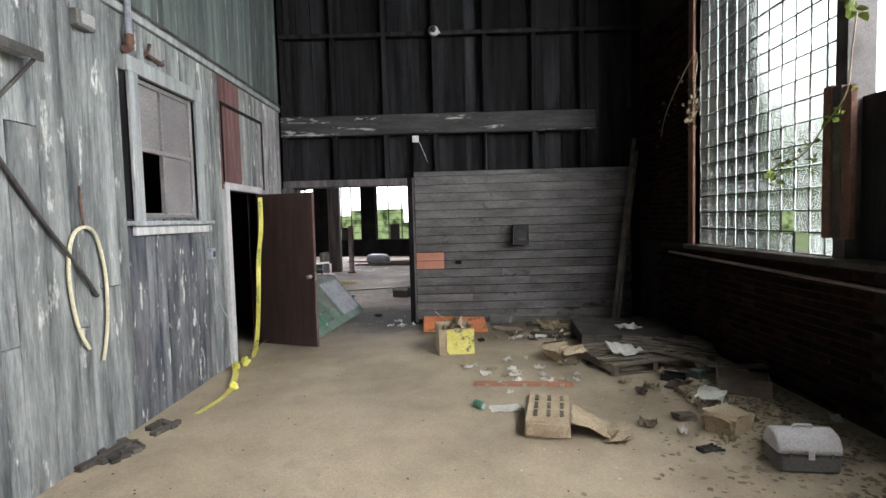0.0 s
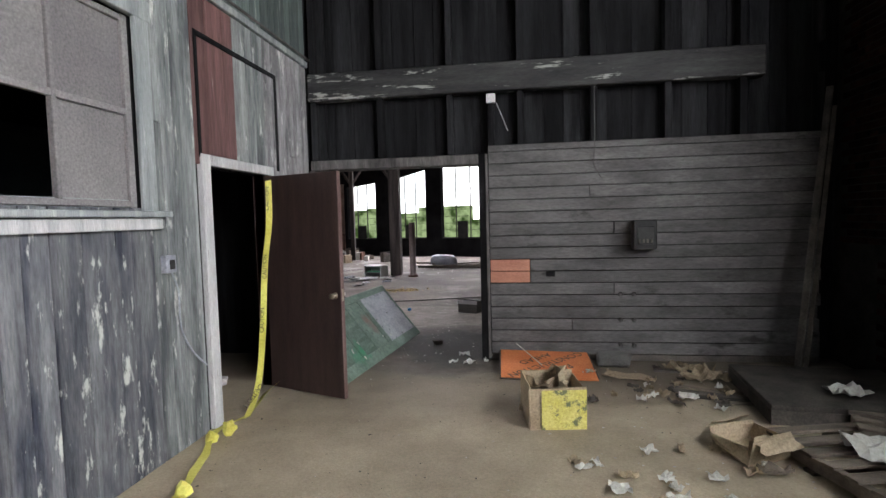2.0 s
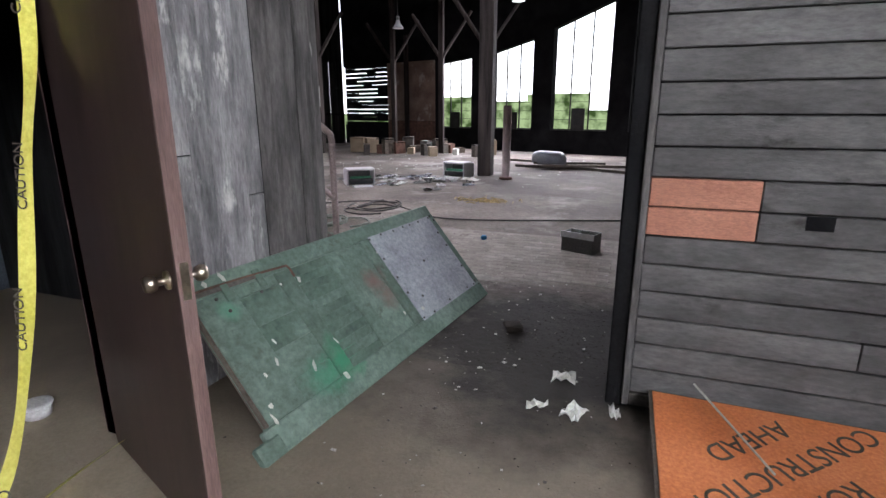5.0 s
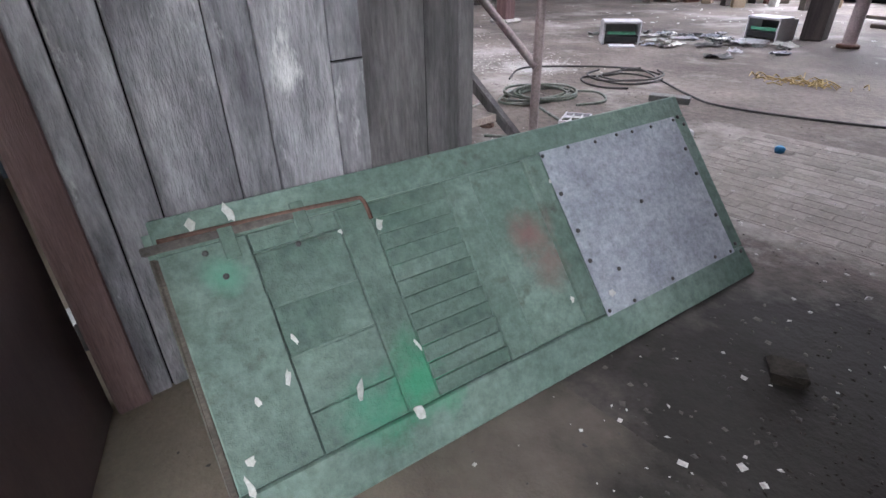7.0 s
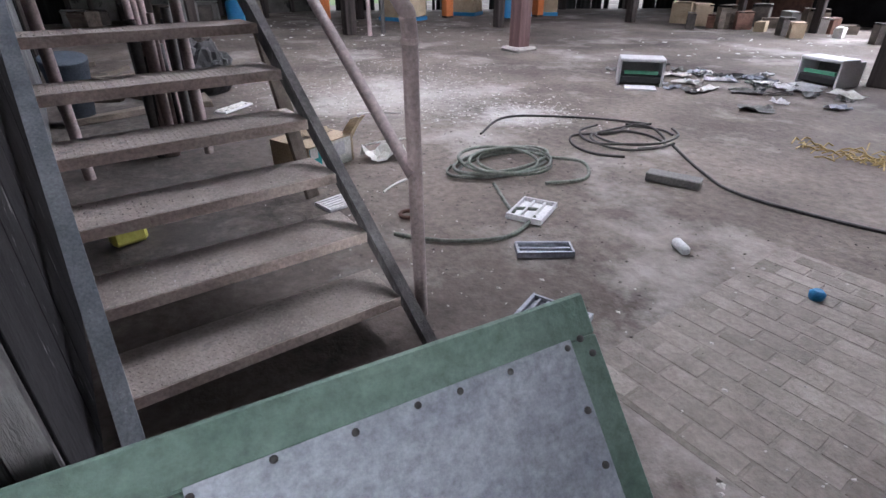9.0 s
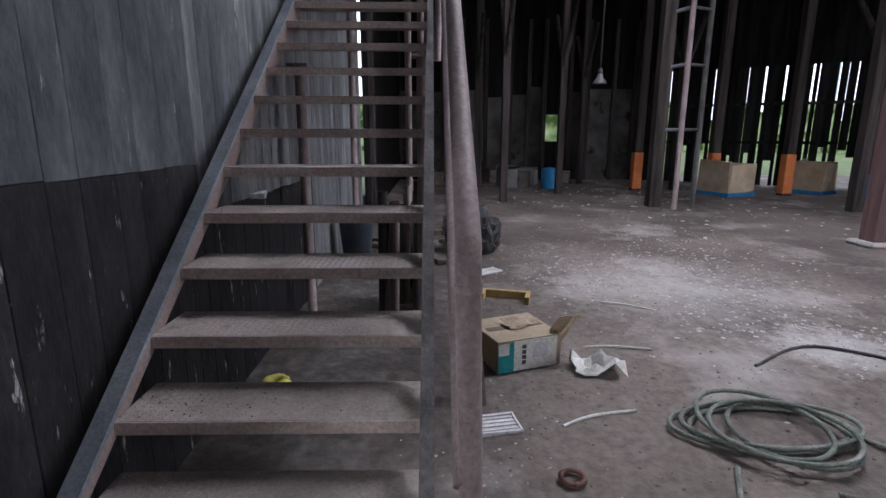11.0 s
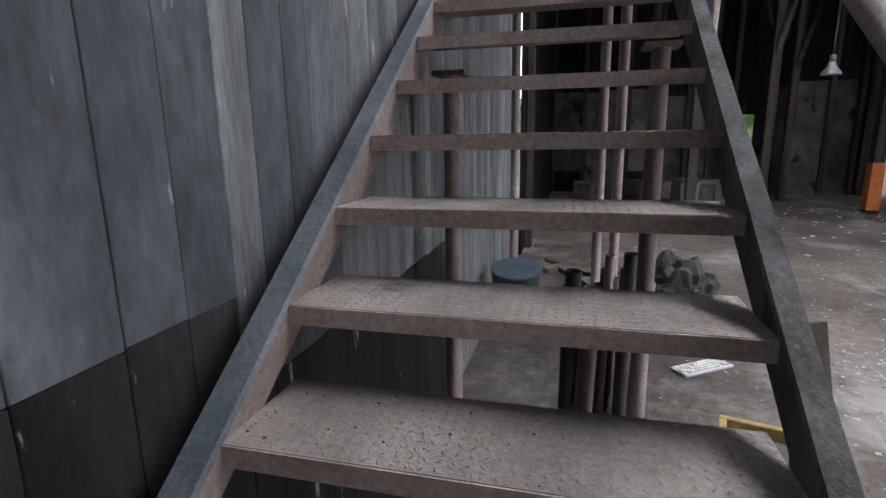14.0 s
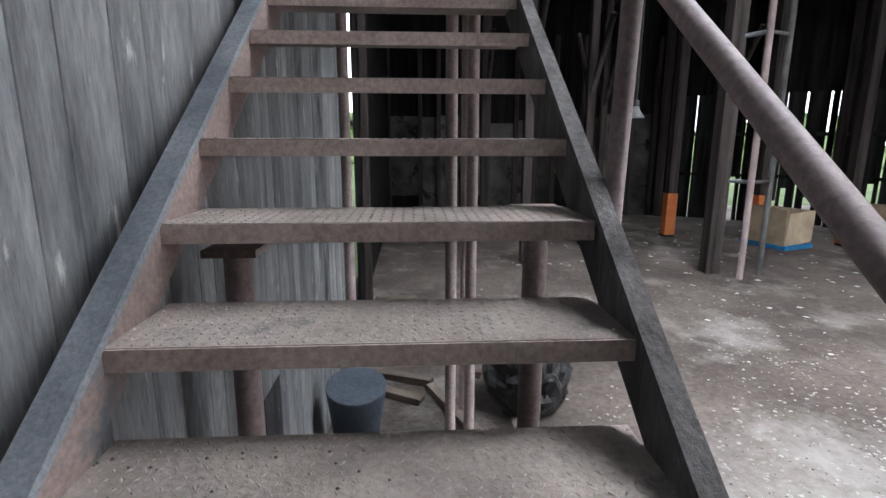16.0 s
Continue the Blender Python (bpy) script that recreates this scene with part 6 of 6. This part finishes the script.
wb = thing("wall_bracket", "small white bracket on the wall behind the stairs", "bracket", (-4.9, SY, 1.05))
part("bar", box(-0.12, 0.12, 0.0, 0.03, 0, 0.03, 0.004), M_WPLAST, wb)
part("hook", box(0.09, 0.12, 0.03, 0.09, 0, 0.03, 0.004), M_WPLAST, wb)
bn = thing("blue_bin", "dark blue tilted bin by the wall", "bin", pose(-7.3, 9.1, 0, 0, 12, 10))
part("body", lathe([(0.14, 0.03), (0.2, 0.6), (0.2, 0.62)], 16), M_BLUEWALL, bn)
for i in range(14):
    o = thing("timber_offcut", "dusty broken timber on the floor", "timber", pose(random.uniform(-11, -7.2), random.uniform(9.1, 10.4), 0, 0, 0, random.uniform(0, 180)), group="timber offcuts")
    L = random.uniform(0.2, 0.6)
    part("timber", box(-L, L, -0.05, 0.05, 0, 0.06, 0.005, wob=0.01), M_PALLET, o)

# printers and electronics heap
def printer(at, label):
    t = thing("printer", label, "printer", at, group="discarded printers")
    part("body", box(-0.26, 0.26, -0.2, 0.2, 0.03, 0.12, 0.012), M_BLACK, t)
    for x in (-0.27, 0.24):
        part("side", box(x, x + 0.03, -0.21, 0.21, 0, 0.3, 0.008), M_WPLAST, t)
    part("lid", box(-0.27, 0.27, -0.22, 0.1, 0.29, 0.33, 0.01), M_WPLAST, t)
    part("green_bar", box(-0.2, 0.2, -0.19, -0.15, 0.14, 0.18), M_GREEN2, t)
    part("back", box(-0.24, 0.24, 0.12, 0.2, 0.121, 0.28), M_GPLAST, t)
    o = part("tray", box(-0.18, 0.18, -0.45, -0.21, 0.0, 0.015), M_WPLAST, t)
    return t


printer(pose(-5.2, 15.1, 0, 0, 0, 40), "broken white printer with green bar on the floor")
printer(pose(-3.75, 16.95, 0, 0, 0, -15), "dark broken printer by the column")
for i in range(46):
    x, y = random.gauss(-4.5, 0.6), random.gauss(15.9, 0.5)
    loose_sheet("broken_casing", "broken pale plastic casing in the electronics heap", "casing", x, y, random.uniform(0.1, 0.4), random.uniform(0.06, 0.25), random.choice((M_WPLAST, M_GALV, M_GPLAST, M_PAPER, M_BLACK, M_GPLAST)), 0.05, group="electronics heap")
for i in range(24):
    o = card_box("storage_box", "small box or can stacked along the far wall", pose(random.uniform(-9.5, -4.5), random.uniform(21.5, 23.5), 0, 0, 0, random.uniform(0, 90)), random.uniform(0.15, 0.45), random.uniform(0.15, 0.4), random.uniform(0.15, 0.55), random.choice((M_CARD, M_PALLET, M_GPLAST, M_RUST, M_PAPER, M_SCRAP)), flaps=False, group="boxes along the far wall", open_top=False)
tk = thing("gas_cylinder", "pale cylinder tank lying on the floor", "cylinder", pose(-2.2, 19.6, 0.2, 90, 0, 60))
part("tank", lathe([(0.05, -0.5), (0.17, -0.42), (0.2, -0.3), (0.2, 0.35), (0.12, 0.48), (0.03, 0.5)], 18), M_GALV, tk)
for i in range(7):
    o = thing("long_timber", "long timber lying in the hall", "timber", pose(random.uniform(-2.6, -0.6), random.uniform(18.8, 20.2), 0.06 * (i % 2), 0, 0, random.uniform(-25, 25)), group="long timbers")
    part("timber", box(-0.9, 0.9, -0.06, 0.06, 0, 0.06, 0.006), M_PALLET, o)
for x, y, w, rz in ((-14.35, 17.2, 0.9, 20), (-13.4, 21.4, 1.0, 50), (-14.6, 19.6, 0.7, 30)):
    gb = card_box("pallet_carton", "large brown carton standing on a blue pallet", pose(x, y, 0.1, 0, 0, rz), w, w * 0.9, 0.75, M_CARD, flaps=False, group="pallet cartons", wob=0.04)
    part("pallet_base", box(-w / 2 - 0.05, w / 2 + 0.05, -w / 2, w / 2, -0.1, -0.002, 0.01), M_BLUE, gb, "blue pallet base")
for x, y in ((-15.9, 13.15), (-13.2, 19.9)):
    dr = thing("blue_drum", "blue plastic drum standing on the floor", "drum", (x, y, 0), group="blue drums")
    part("drum", lathe([(0.2, 0), (0.22, 0.05), (0.22, 0.5), (0.18, 0.56), (0.06, 0.58)], 16), M_BLUE, dr)
for i in range(12):
    x, y = random.uniform(-18.5, -15.5), random.uniform(9.5, 15.5)
    card_box("junk_box", "dusty box among junk by the end wall", pose(x, y, 0, 0, 0, random.uniform(0, 90)), 0.5, 0.4, random.uniform(0.3, 0.7), random.choice((M_GPLAST, M_PALLET, M_SCRAP)), flaps=False, group="junk by the end wall", open_top=False, wob=0.03)

litter("plaster_rubble", "pale plaster rubble and dust over the hall floor", [(-6.2, 12.6, 0.8, 0.6, 800), (-4.9, 12.9, 0.3, 0.3, 400), (-8.6, 13.3, 1.1, 0.6, 500), (-7.0, 11.4, 0.7, 0.4, 350), (-1.2, 10.8, 0.5, 0.6, 160)], M_CHALK, 0.005, 0.028, seed=8)
litter("dark_rubble", "dark crumbs and chips on the hall floor", [(-4.0, 11.5, 1.5, 1.0, 700), (-8.0, 12.5, 2.0, 1.6, 1100), (-11, 14, 3, 2.5, 900), (-1.0, 9.3, 0.4, 0.6, 200), (-4.5, 15.5, 2, 1.5, 400), (-8.5, 9.7, 1.5, 0.4, 500)], M_SCRAP, 0.004, 0.017, seed=9)
litter("far_paper_litter", "pale litter scattered far across the hall floor", [(-12.5, 15.5, 2.5, 2.0, 140), (-15, 14, 2, 2, 120), (-5, 19, 2, 2, 120)], M_PAPER, 0.02, 0.07, seed=10)
litter("stair_grit", "pale grit", [(-3.3, 10.3, 0.6, 0.25, 120)], M_CHALK, 0.005, 0.015, seed=12)
# grit lying on the treads
random.seed(14)
for k in range(2, 15):
    verts, faces = [], []
    for _ in range(55):
        x = step_x(k) - random.uniform(0.01, 0.25)
        y = TY0 + abs(random.gauss(0, 0.35)) % 0.95
        s = random.uniform(0.0012, 0.0045)
        b = len(verts)
        verts += [(x - s, y, RISE * k), (x, y - s, RISE * k), (x + s, y, RISE * k), (x, y + s, RISE * k), (x, y, RISE * k + s)]
        faces += [(b, b + 1, b + 4), (b + 1, b + 2, b + 4), (b + 2, b + 3, b + 4), (b + 3, b, b + 4)]
    me = bpy.data.meshes.new("grit")
    me.from_pydata(verts, [], faces)
    me.materials.append(M_CHALK if k % 3 else M_SCRAP)
    tagged(new("grit", me), "grit and paint flakes on the stair tread", "debris", kind="stuff")

# pieces of the paved strip and the brick wall
random.seed(31)
bm = box(-0.098, 0.098, -0.048, 0.048, -0.02, 0.004, 0.004)
me = bpy.data.meshes.new("paver"); bm.to_mesh(me); bm.free(); me.materials.append(M_PAVER)
pav = struct("paved_strip", box(-2.0, 0.3, 10.35, 12.0, -0.15, -0.0005), M_PAVER, "brick paved strip in the dirt floor")
n = 0
for i in range(16):
    for j in range(11):
        o = new("paver", me); o.parent = pav
        o.location = (-1.9 + j * 0.203 + (0.1 if i % 2 else 0), 10.42 + i * 0.1, random.uniform(-0.0035, -0.0015))
bm = box(-0.006, 0.006, -0.098, 0.098, -0.03, 0.03, 0.003)
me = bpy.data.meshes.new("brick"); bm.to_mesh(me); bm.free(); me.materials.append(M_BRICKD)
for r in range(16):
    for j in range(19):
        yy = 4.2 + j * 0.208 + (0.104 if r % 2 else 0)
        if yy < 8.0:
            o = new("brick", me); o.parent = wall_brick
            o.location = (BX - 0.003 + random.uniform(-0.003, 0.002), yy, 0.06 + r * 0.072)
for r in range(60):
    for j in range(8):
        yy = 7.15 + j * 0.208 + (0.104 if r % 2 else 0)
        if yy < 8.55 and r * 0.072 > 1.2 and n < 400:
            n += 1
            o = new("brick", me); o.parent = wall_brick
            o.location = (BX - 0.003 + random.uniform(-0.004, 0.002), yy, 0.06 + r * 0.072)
